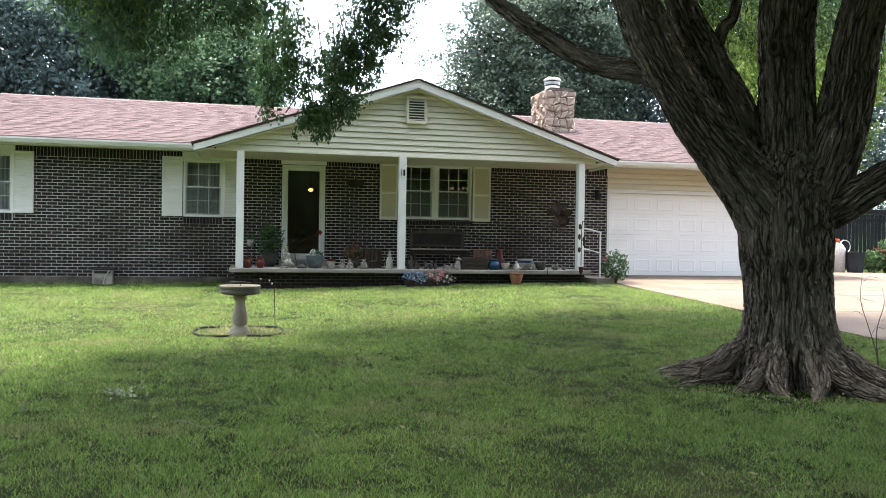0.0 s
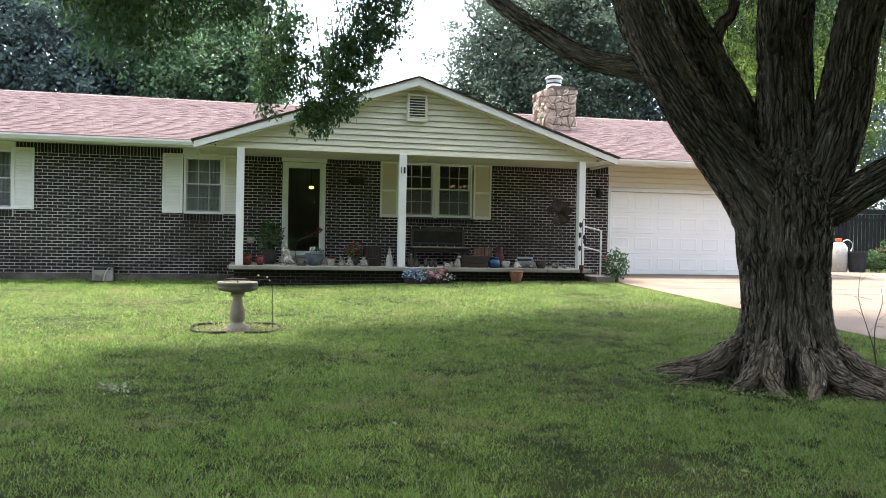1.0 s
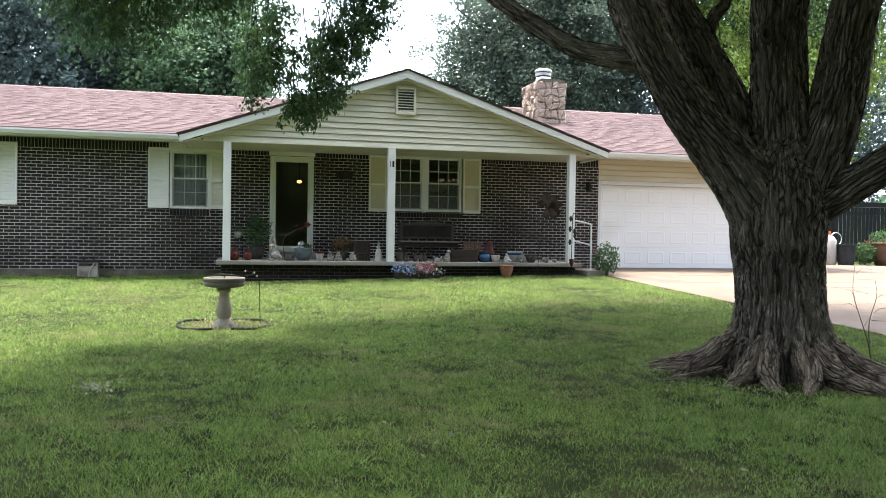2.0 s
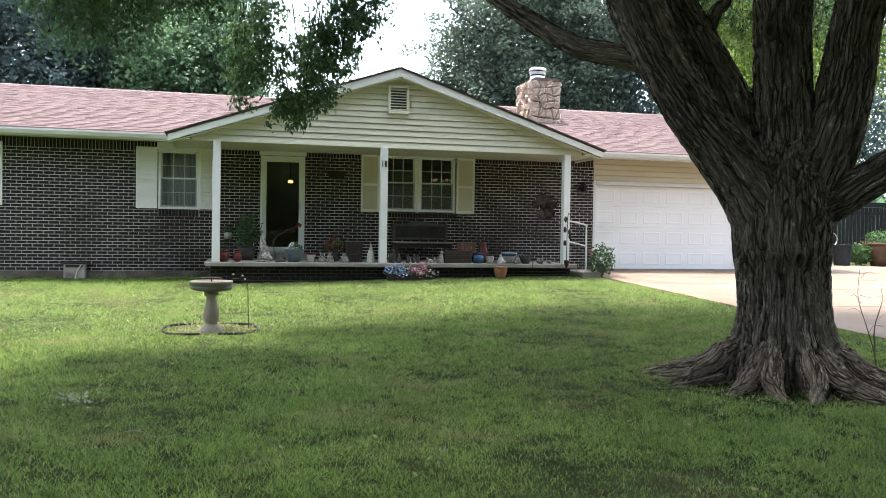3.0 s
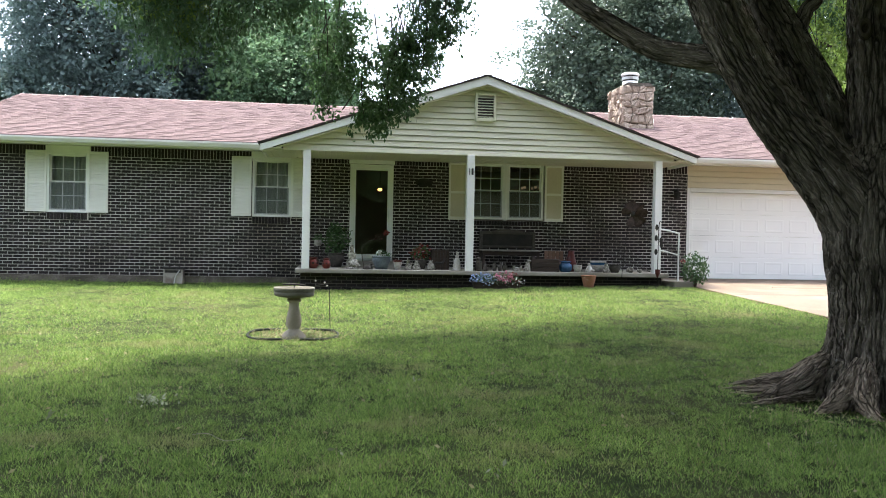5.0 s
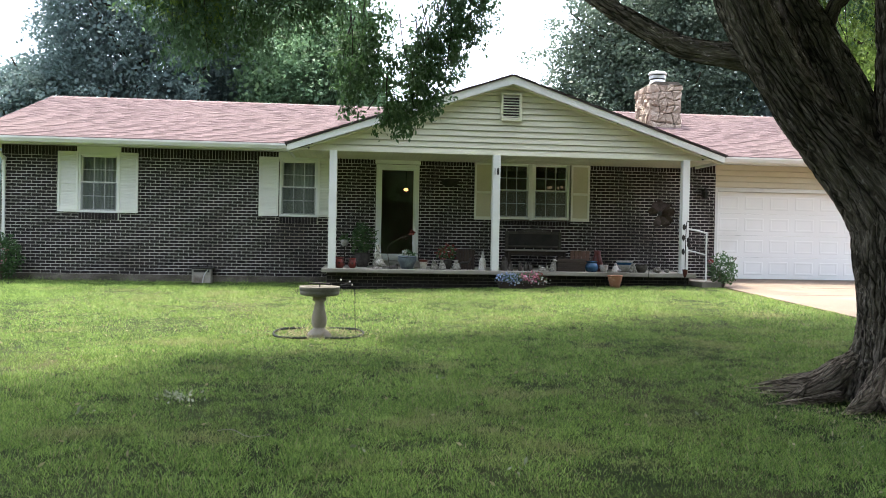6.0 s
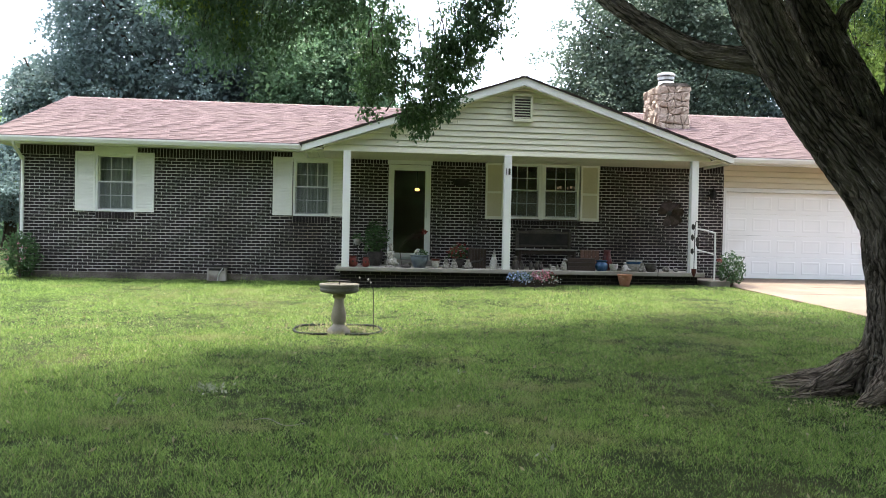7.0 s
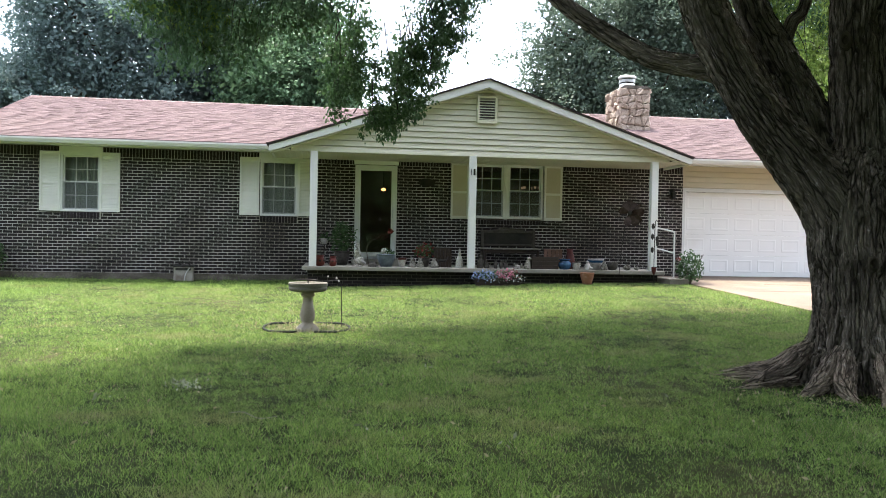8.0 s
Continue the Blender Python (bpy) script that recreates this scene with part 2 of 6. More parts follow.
def glow(name, colour, strength):
    m = bpy.data.materials.new(name)
    m.use_nodes = True
    b = m.node_tree.nodes["Principled BSDF"]
    b.inputs["Base Color"].default_value = (*colour, 1)
    b.inputs["Emission Color"].default_value = (*colour, 1)
    b.inputs["Emission Strength"].default_value = strength
    return m


GLASS = glass("window_glass")


def mesh_screen(name, colour, cover):
    """Fine insect screen: thin grey threads that cover a share of what lies behind."""
    m = bpy.data.materials.new(name)
    m.use_nodes = True
    n, l = m.node_tree.nodes, m.node_tree.links
    n["Principled BSDF"].inputs["Base Color"].default_value = (*colour, 1)
    n["Principled BSDF"].inputs["Roughness"].default_value = 0.8
    clear, ms = n.new("ShaderNodeBsdfTransparent"), n.new("ShaderNodeMixShader")
    ms.inputs[0].default_value = cover
    l.new(clear.outputs[0], ms.inputs[1])
    l.new(n["Principled BSDF"].outputs[0], ms.inputs[2])
    l.new(ms.outputs[0], n["Material Output"].inputs["Surface"])
    return m


SCREEN = mesh_screen("insect_screen", (0.17, 0.185, 0.18), 0.2)
BULB = glow("lamp_glow", (1.0, 0.42, 0.10), 1.7)
BULB_PALE = glow("chandelier_glow", (0.30, 0.20, 0.11), 0.22)


# ---- mesh helpers ----
def empty(name, place=(0, 0, 0), turn=0.0):
    ob = new(name)
    ob.matrix_basis = pose(*place, 0, 0, turn)
    ob.empty_display_size = 0.2
    return ob


def thing(name, label, category, place=(0, 0, 0), turn=0.0, group="", kind=""):
    return tagged(empty(name, place, turn), label, category, group, kind)


def finish(name, me, mat, parent=None, label="", smooth=False):
    me.materials.append(mat)
    if smooth:
        me.polygons.foreach_set("use_smooth", [True] * len(me.polygons))
    ob = new(name, me)
    if parent:
        ob.parent = parent
    if label:
        ob["label"] = label
    return ob


def part(name, bm, mat, parent=None, label="", smooth=False):
    me = bpy.data.meshes.new(name)
    bmesh.ops.recalc_face_normals(bm, faces=bm.faces)
    bm.to_mesh(me)
    bm.free()
    return finish(name, me, mat, parent, label, smooth)


def box(bm, x0, x1, y0, y1, z0, z1, bevel=0.0):
    m = Matrix.LocRotScale(((x0 + x1) / 2, (y0 + y1) / 2, (z0 + z1) / 2), None, (x1 - x0, y1 - y0, z1 - z0))
    made = bmesh.ops.create_cube(bm, size=1, matrix=m)["verts"]
    if bevel:
        edges = list({e for v in made for e in v.link_edges})
        bmesh.ops.bevel(bm, geom=edges, offset=bevel, segments=1, affect="EDGES")
    return bm


def boxed(name, mat, parent, x0, x1, y0, y1, z0, z1, bevel=0.006, label=""):
    return part(name, box(bmesh.new(), x0, x1, y0, y1, z0, z1, bevel), mat, parent, label)


def prism(bm, outline, axis, a, b):
    """A flat outline of (u, v) pairs pushed out along axis from a to b."""
    put = {"x": lambda u, v, w: (w, u, v), "y": lambda u, v, w: (u, w, v), "z": lambda u, v, w: (u, v, w)}[axis]
    one = [bm.verts.new(put(u, v, a)) for u, v in outline]
    two = [bm.verts.new(put(u, v, b)) for u, v in outline]
    bm.faces.new(one)
    bm.faces.new(two[::-1])
    for i in range(len(one)):
        j = (i + 1) % len(one)
        bm.faces.new((one[i], one[j], two[j], two[i]))
    return bm


def lathe(bm, profile, segments=24, at=(0, 0, 0), squash=1.0):
    """A profile of (radius, height) pairs turned round the z axis."""
    rings = []
    for r, z in profile:
        rings.append([bm.verts.new((at[0] + max(r, 0.0005) * math.cos(2 * math.pi * k / segments),
                                    at[1] + squash * max(r, 0.0005) * math.sin(2 * math.pi * k / segments), at[2] + z)) for k in range(segments)])
    for a, b in zip(rings, rings[1:]):
        for k in range(segments):
            bm.faces.new((a[k], a[(k + 1) % segments], b[(k + 1) % segments], b[k]))
    bm.faces.new(rings[0][::-1])
    bm.faces.new(rings[-1])
    return bm


def spline(points, steps):
    """Points on a smooth line through the given (x, y, z, radius) rows."""
    p = [np.array(q, float) for q in points]
    p = [2 * p[0] - p[1]] + p + [2 * p[-1] - p[-2]]
    out = []
    for i in range(1, len(p) - 2):
        for k in range(steps):
            t = k / steps
            out.append(0.5 * (2 * p[i] + (p[i + 1] - p[i - 1]) * t + (2 * p[i - 1] - 5 * p[i] + 4 * p[i + 1] - p[i + 2]) * t ** 2
                              + (3 * p[i] - p[i - 1] - 3 * p[i + 1] + p[i + 2]) * t ** 3))
    out.append(p[-2])
    return out


def tube(bm, points, steps=6, segments=8, relief=None):
    """A round, tapering limb along (x, y, z, radius) rows; relief(angle, length, place) swells or notches it."""
    line = spline(points, steps)
    rings, side, run = [], None, 0.0
    laid = bm.verts.layers.float_vector.new("bark_place") if relief else None
    shift = 7.3 * points[-1][0] + 3.1 * points[-1][2]
    for i, q in enumerate(line):
        d = Vector((line[min(i + 1, len(line) - 1)] - line[max(i - 1, 0)])[:3]).normalized()
        if side is None:
            side = d.cross(Vector((0, 1, 0)) if abs(d.y) < 0.9 else Vector((1, 0, 0))).normalized()
        side = (side - d * side.dot(d)).normalized()
        up = d.cross(side)
        if i:
            run += float(np.linalg.norm((q - line[i - 1])[:3]))
        ring = []
        for k in range(segments):
            a = 2 * math.pi * k / segments
            r = q[3]
            if relief:
                r += relief(a, run, q)
            v = bm.verts.new(Vector(q[:3]) + (side * math.cos(a) + up * math.sin(a)) * r)
            if relief:
                v[laid] = Vector((math.cos(a) * q[3] + shift, math.sin(a) * q[3], run))
            ring.append(v)
        rings.append(ring)
    for a, b in zip(rings, rings[1:]):
        for k in range(segments):
            bm.faces.new((a[k], a[(k + 1) % segments], b[(k + 1) % segments], b[k]))
    bm.faces.new(rings[0][::-1])
    bm.faces.new(rings[-1])
    return bm


def mesh_from(name, verts, faces):
    """A mesh from arrays of places and of equal-sided faces."""
    me = bpy.data.meshes.new(name)
    nv, (nf, k) = len(verts), faces.shape
    me.vertices.add(nv)
    me.vertices.foreach_set("co", np.asarray(verts, np.float32).ravel())
    me.loops.add(nf * k)
    me.loops.foreach_set("vertex_index", np.asarray(faces, np.int32).ravel())
    me.polygons.add(nf)
    me.polygons.foreach_set("loop_start", np.arange(0, nf * k, k, dtype=np.int32))
    me.update(calc_edges=True)
    return me


def leaf_mesh(name, places, size, rng, slim=0.4, droop=0.3, flat=1.0):
    """A pointed leaf at each place, turned at random, hanging by droop."""
    n = len(places)
    along = rng.normal(size=(n, 3))
    along[:, 2] = along[:, 2] * flat - droop * 2.2
    along /= np.linalg.norm(along, axis=1, keepdims=True)
    way = rng.normal(size=(n, 3))
    way[:, :2] *= flat
    across = np.cross(along, way)
    across /= np.linalg.norm(across, axis=1, keepdims=True) + 1e-9
    s = size * rng.uniform(0.6, 1.35, (n, 1))
    v = np.empty((n, 4, 3))
    v[:, 0] = places
    v[:, 1] = places + along * s * 0.5 + across * s * slim * 0.5
    v[:, 2] = places + along * s
    v[:, 3] = places + along * s * 0.5 - across * s * slim * 0.5
    return mesh_from(name, v.reshape(-1, 3), np.arange(4 * n).reshape(n, 4))


# ---- ground ----
def smooth(a, b, v):
    v = np.clip((v - a) / (b - a), 0, 1)
    return v * v * (3 - 2 * v)


def level(x, y):
    """Height of the lawn: it falls gently from the house to the street, and to the west."""
    left = np.interp(y, [-60, -22, -14, -8, 0, 10], [-0.75, -0.62, -0.53, -0.45, -0.24, -0.24])
    right = np.interp(y, [-60, -22, -14, -10.5, 0, 10], [-0.75, -0.62, -0.53, -0.42, -0.02, 0.0])
    s = smooth(-6.0, 4.5, x)
    return left * (1 - s) + right * s


def ground_grid():
    xs = np.concatenate([[-900, -300, -120, -60, -35], np.arange(-22, 22.01, 0.5), [35, 60, 120, 300, 900]])
    ys = np.concatenate([[-900, -300, -120, -60, -40], np.arange(-26, 4.01, 0.5), [8, 16, 30, 60, 120, 300, 900]])
    gx, gy = np.meshgrid(xs, ys, indexing="ij")
    bumps = 0.012 * np.sin(gx * 1.7 + 0.6 * gy) * np.cos(gy * 1.3)
    gz = level(gx, gy) + np.where(np.abs(gx) < 30, bumps, 0)
    gz = np.where((gx > 4.2) & (gx < 16) & (gy < 4.6) & (gy > -40), gz - 0.05, gz)
    gz = np.where((gx > -10.4) & (gx < 11) & (gy > 0.3) & (gy < 8), gz - 0.1, gz)
    v = np.stack([gx, gy, gz], -1).reshape(-1, 3)
    idx = np.arange(len(xs) * len(ys)).reshape(len(xs), len(ys))
    f = np.stack([idx[:-1, :-1], idx[1:, :-1], idx[1:, 1:], idx[:-1, 1:]], -1).reshape(-1, 4)
    return mesh_from("ground", v, f)


ground = finish("ground", ground_grid(), SOIL, None, "", True)
tagged(ground, "mown green lawn with thin dry patches sloping from the house", "lawn", kind="structure")

# driveway: sloping slabs with joints
DRIVE_EDGE = 4.4
driveway = thing("driveway", "pale sun-bleached concrete driveway with cracks and joints", "driveway", kind="structure")


def drive_slab(x0, x1, y0, y1):
    bm = bmesh.new()
    box(bm, x0 + 0.008, x1 - 0.008, y0 + 0.008, y1 - 0.008, -0.12, 0.0, 0.008)
    for v in bm.verts:
        v.co.z += 0.012 + float(np.interp(v.co.y, [-22, -14, -10.5, 0], [-0.62, -0.53, -0.42, -0.01]))
    return part("slab", bm, DRIVE, driveway)


for col in range(3):
    for row in range(6):
        y1 = 0.05 - row * 3.6
        drive_slab(DRIVE_EDGE + col * 3.7, DRIVE_EDGE + (col + 1) * 3.7, y1 - 3.6, y1)
drive_slab(11.2, 15.5, 0.05, 4.5)
for k in range(9):
    rng = random.Random(k)
    x, y = rng.uniform(5, 13), rng.uniform(-9, -0.8)
    pts = []
    for i in range(6):
        z = 0.0135 + float(np.interp(y, [-14, -10.5, 0], [-0.53, -0.42, -0.01]))
        pts.append((x, y, z, 0.004))
        x += rng.uniform(0.25, 0.6)
        y += rng.uniform(-0.12, 0.12)
    part("crack", tube(bmesh.new(), pts, 2, 4), CRACK, driveway)


# ---- house ----
X0, X1 = -10.5, 5.09          # brick front
XG = 11.0                     # garage end
BACK = 9.3
BASE, TOP = -0.09, 2.61       # brick from the footing to the soffit
COURSE, MODULE = 0.0677, 0.2033
house = thing("house", "dark brick ranch house with cream siding gable and pinkish roof", "house")

OPENINGS = [(-8.93, -8.10, 1.21, 2.49), (-4.73, -3.91, 1.21, 2.49), (-2.64, -1.70, 0.30, 2.61), (-0.04, 1.70, 1.23, 2.55)]


def front_wall():
    """One slab with its openings cut through."""
    bm = bmesh.new()
    xs = sorted({X0, X1, *(o[0] for o in OPENINGS), *(o[1] for o in OPENINGS)})
    zs = sorted({BASE, TOP, *(o[2] for o in OPENINGS), *(o[3] for o in OPENINGS)})
    solid = {}
    for i in range(len(xs) - 1):
        for j in range(len(zs) - 1):
            cx, cz = (xs[i] + xs[i + 1]) / 2, (zs[j] + zs[j + 1]) / 2
            solid[i, j] = not any(o[0] < cx < o[1] and o[2] < cz < o[3] for o in OPENINGS)
    made = {}

    def at(i, j, k):
        if (i, j, k) not in made:
            made[i, j, k] = bm.verts.new((xs[i], (0.0, 0.22)[k], zs[j]))
        return made[i, j, k]
    for (i, j), there in solid.items():
        if not there:
            continue
        for k in (0, 1):
            bm.faces.new([at(i, j, k), at(i + 1, j, k), at(i + 1, j + 1, k), at(i, j + 1, k)])
        for di, dj, e in ((-1, 0, ((i, j), (i, j + 1))), (1, 0, ((i + 1, j), (i + 1, j + 1))), (0, -1, ((i, j), (i + 1, j))), (0, 1, ((i, j + 1), (i + 1, j + 1)))):
            if not solid.get((i + di, j + dj), False):
                (p, q) = e
                bm.faces.new([at(*p, 0), at(*q, 0), at(*q, 1), at(*p, 1)])
    return part("wall", bm, MORTAR, house, "dark brown brick wall with pale mortar joints")


wall = front_wall()
boxed("footing", CONCRETE, house, X0 - 0.03, -3.75, -0.05, 0.22, -0.6, BASE, 0.01, "rough grey concrete footing")
boxed("footing", CONCRETE, house, -3.75, X1, -0.02, 0.22, -0.6, BASE, 0.01)
part("wall", box(bmesh.new(), X0, X0 + 0.2, 0.22, BACK, -0.6, TOP), BRICK_JOINED, house)
part("wall", box(bmesh.new(), X0, XG, BACK, BACK + 0.2, -0.6, TOP), BRICK_JOINED, house)
part("wall", box(bmesh.new(), XG - 0.2, XG, 0.3, BACK, -0.3, 2.68), SIDING, house)

# rooms behind the openings
part("interior_wall", box(bmesh.new(), X0 + 0.2, X1 + 0.2, 3.4, 3.5, -0.1, TOP), WALL_IN, house)
part("interior_wall", box(bmesh.new(), -3.3, -3.2, 0.22, 3.4, -0.1, TOP), WALL_IN, house)
part("interior_wall", box(bmesh.new(), X1, X1 + 0.12, 0.22, BACK, -0.1, TOP), WALL_IN, house)
part("interior_floor", box(bmesh.new(), X0 + 0.2, X1, 0.22, 3.4, 0.2, 0.3), WOOD_DARK, house)
part("interior_ceiling", box(bmesh.new(), X0 + 0.2, XG - 0.2, 0.22, BACK, 2.62, 2.66), WALL_IN, house)


# windows
def sash_window(x0, x1, z0, z1, y=0.03, cols=3, curtain=True):
    w = empty("window", ((x0 + x1) / 2, y, z0))
    w.parent = house
    tagged(w, "white double-hung window with a three-column grid")
    hw, h = (x1 - x0) / 2, z1 - z0

    def bar(name, a, b, c, d, y0, y1, mat=PAINT):
        return boxed(name, mat, w, a, b, y0, y1, c, d, 0.004)
    f = 0.045
    bm = bmesh.new()
    for a, b, c, d in ((-hw, -hw + f, 0, h), (hw - f, hw, 0, h), (-hw + f, hw - f, 0, f), (-hw + f, hw - f, h - f, h)):
        box(bm, a, b, -0.05, 0.06, c, d, 0.004)
    part("window_frame", bm, PAINT, w)
    mid = h * 0.51
    for name, c, d, y0 in (("lower_sash", f, mid + 0.02, 0.0), ("upper_sash", mid - 0.02, h - f, 0.028)):
        bm = bmesh.new()
        s = 0.03
        for a, b, e, g in ((-hw + f, -hw + f + s, c, d), (hw - f - s, hw - f, c, d), (-hw + f + s, hw - f - s, c, c + s), (-hw + f + s, hw - f - s, d - s, d)):
            box(bm, a, b, y0 - 0.012, y0 + 0.014, e, g, 0.003)
        part(name, bm, PAINT, w)
        gw = 2 * (hw - f - s) / cols
        for k in range(1, cols):
            x = -hw + f + s + gw * k
            bar("muntin", x - 0.008, x + 0.008, c + s, d - s, y0 - 0.008, y0 + 0.001)
        zc = (c + d) / 2
        bar("muntin", -hw + f + s, hw - f - s, zc - 0.008, zc + 0.008, y0 - 0.0095, y0 - 0.0005)
        p = part("pane", box(bmesh.new(), -hw + f + s, hw - f - s, y0 + 0.003, y0 + 0.007, c + s, d - s), GLASS, w)
        p.visible_shadow = False
    part("insect_screen", box(bmesh.new(), -hw + f, hw - f, -0.034, -0.032, f, mid), SCREEN, w, "fine grey insect screen")
    if curtain:
        bm = bmesh.new()
        n = 40
        for k in range(n):
            a, b = -hw - 0.05 + (2 * hw + 0.1) * k / n, -hw - 0.05 + (2 * hw + 0.1) * (k + 1) / n
            ya, yb = 0.27 + 0.012 * math.sin(k * 1.9), 0.27 + 0.012 * math.sin((k + 1) * 1.9)
            q = [bm.verts.new(c) for c in ((a, ya, -0.1), (b, yb, -0.1), (b, yb, h), (a, ya, h))]
            bm.faces.new(q)
        part("curtain", bm, CURTAIN, w, "grey-green sheer curtain behind the glass")
    return w


sash_window(-8.93, -8.10, 1.21, 2.46)
sash_window(-4.73, -3.91, 1.21, 2.46)
sash_window(-0.04, 0.79, 1.26, 2.52, curtain=False)
sash_window(0.85, 1.68, 1.26, 2.52, curtain=False)
boxed("window_mullion", PAINT, house, 0.79, 0.85, -0.03, 0.1, 1.24, 2.55)
for a, b, z in ((-8.96, -8.07, 2.46), (-4.76, -3.88, 2.46), (-0.06, 1.72, 2.52)):
    boxed("head_panel", PAINT, house, a, b, -0.035, -0.014, z, TOP - 0.005, 0.004)


# shutters
def shutter(x0, x1, z0, z1, louvres=True):
    s = empty("shutter", ((x0 + x1) / 2, -0.013, z0))
    s.parent = house
    tagged(s, "cream louvred shutter" if louvres else "cream framed shutter with plain tan panels")
    hw, h = (x1 - x0) / 2, z1 - z0
    bm = bmesh.new()
    f = 0.045
    zm = h * 0.48
    for a, b, c, d in ((-hw, -hw + f, 0, h), (hw - f, hw, 0, h), (-hw + f, hw - f, 0, 0.07), (-hw + f, hw - f, h - 0.05, h), (-hw + f, hw - f, zm - 0.025, zm + 0.025)):
        box(bm, a, b, -0.03, 0.0, c, d, 0.004)
    part("shutter_frame", bm, SHUTTER, s)
    for c, d in ((0.07, zm - 0.025), (zm + 0.025, h - 0.05)):
        if not louvres:
            boxed("shutter_panel", SHUTTER_TAN, s, -hw + f, hw - f, -0.012, -0.002, c, d, 0.002)
            continue
        bm = bmesh.new()
        box(bm, -hw + f, hw - f, -0.006, -0.002, c, d)
        n = int((d - c) / 0.032)
        for k in range(n):
            z = c + (d - c) * k / n
            q = [bm.verts.new(v) for v in ((-hw + f, -0.024, z), (hw - f, -0.024, z), (hw - f, -0.007, z + 0.03), (-hw + f, -0.007, z + 0.03))]
            bm.faces.new(q)
            q = [bm.verts.new(v) for v in ((-hw + f, -0.024, z), (hw - f, -0.024, z), (hw - f, -0.008, z - 0.004), (-hw + f, -0.008, z - 0.004))]
            bm.faces.new(q)
        part("louvres", bm, SHUTTER, s)
    return s


for a, b in ((-9.35, -8.93), (-8.12, -7.70), (-5.17, -4.75), (-3.91, -3.49)):
    shutter(a, b, 1.215, 2.495)
for a, b in ((-0.47, -0.06), (1.71, 2.14)):
    shutter(a, b, 1.235, 2.505, False)

# front door: open house door behind a full-glass storm door
door = empty("front_door", (-2.17, 0, 0.30))
door.parent = house
tagged(door, "white storm door with one tall dark glass")
bm = bmesh.new()
for a, b, c, d in ((-0.47, -0.40, 0, 2.10), (0.40, 0.47, 0, 2.10), (-0.40, 0.40, 2.03, 2.10)):
    box(bm, a, b, -0.04, 0.1, c, d, 0.006)
part("door_frame", bm, PAINT, door)
bm = bmesh.new()
for a, b, c, d in ((-0.40, -0.345, 0.05, 2.03), (0.345, 0.40, 0.05, 2.03), (-0.345, 0.345, 1.975, 2.03), (-0.345, 0.345, 0.05, 0.14)):
    box(bm, a, b, -0.025, 0.01, c, d, 0.005)
part("storm_door", bm, PAINT, door)
part("pane", box(bmesh.new(), -0.345, 0.345, -0.01, -0.005, 0.14, 1.975), GLASS, door).visible_shadow = False
boxed("handle", STEEL, door, 0.36, 0.385, -0.07, -0.045, 0.92, 1.1, 0.006, "slim metal pull handle")
boxed("threshold", STEEL, door, -0.47, 0.47, -0.08, 0.12, 0.0, 0.05)
boxed("head_panel", PAINT, door, -0.5, 0.5, -0.035, -0.013, 2.11, 2.29)

# porch
porch = empty("porch", (0, 0, 0.18))
porch.parent = house
porch.matrix_basis = pose(0, 0, 0)
tagged(porch, "raised concrete porch under a wide gable")
PX0, PX1, PY = -3.73, 3.92, -1.85
boxed("porch_slab", SLAB, porch, PX0, PX1, PY, 0.0, 0.085, 0.17, 0.012, "worn concrete slab edge")
part("porch_base", box(bmesh.new(), PX0 + 0.1, PX1 - 0.08, PY + 0.22, 0.0, -0.6, 0.085), MORTAR_SHADED, porch)
boxed("door_step", SLAB, porch, -2.7, -1.64, -0.22, -0.014, 0.17, 0.29, 0.01)
boxed("side_step", SLAB, porch, 3.93, 4.35, -2.1, -1.2, -0.5, 0.02, 0.012)
for x in (-3.53, -0.27, 3.67):
    boxed("post", PAINT, porch, x - 0.075, x + 0.075, -1.825, -1.675, 0.17, 2.5, 0.008)

# gable over the porch
EAVE, APEX = 2.60, 4.09
gable = empty("gable", (0, 0, 0))
gable.parent = house
tagged(gable, "low cream-sided gable with white fascia boards")
SLOPE = (APEX - EAVE) / 4.42
GY = -1.76


def gable_width(z):
    return (APEX - 0.12 - z) / SLOPE


z = 2.49
part("gable_core", prism(bmesh.new(), [(-3.95, 2.50), (3.95, 2.50), (3.95, 2.62), (0, 3.94), (-3.95, 2.62)], "y", GY + 0.03, GY + 0.1), SIDING, gable)
k = 0
while z < 3.9:
    h = 0.119 if k else 0.12
    a, b = min(gable_width(z), 4.0), min(gable_width(z + h), 4.0)
    bm = bmesh.new()
    lo = 0.026 if k else 0.036
    rows = []
    for y, zz, w in ((GY - lo, z + 0.014 * (k > 0), a), (GY - lo + 0.004, z + 0.03, a), (GY - 0.002, z + h, max(b, 0.02)), (GY + 0.014, z + h, max(b, 0.02)), (GY + 0.014, z + 0.014 * (k > 0), a)):
        rows.append((bm.verts.new((-w, y, zz)), bm.verts.new((w, y, zz))))
    for i in range(5):
        p, q = rows[i], rows[(i + 1) % 5]
        bm.faces.new((p[0], p[1], q[1], q[0]))
    bm.faces.new([r[0] for r in rows])
    bm.faces.new([r[1] for r in rows][::-1])
    part("siding_board" if k else "beam_board", bm, SIDING, gable)
    z += h
    k += 1
for s in (-1, 1):
    bm = bmesh.new()
    prism(bm, [(0, APEX - 0.03), (s * 4.42, EAVE - 0.03), (s * 4.42, EAVE - 0.155), (0, APEX - 0.185)], "y", -1.97, -1.94)
    part("fascia", bm, PAINT, gable)
    bm = bmesh.new()
    prism(bm, [(0, APEX - 0.19), (s * 4.38, EAVE - 0.16), (s * 4.38, EAVE - 0.175), (0, APEX - 0.205)], "y", -1.939, GY - 0.003)
    part("rake_soffit", bm, SIDING, gable)
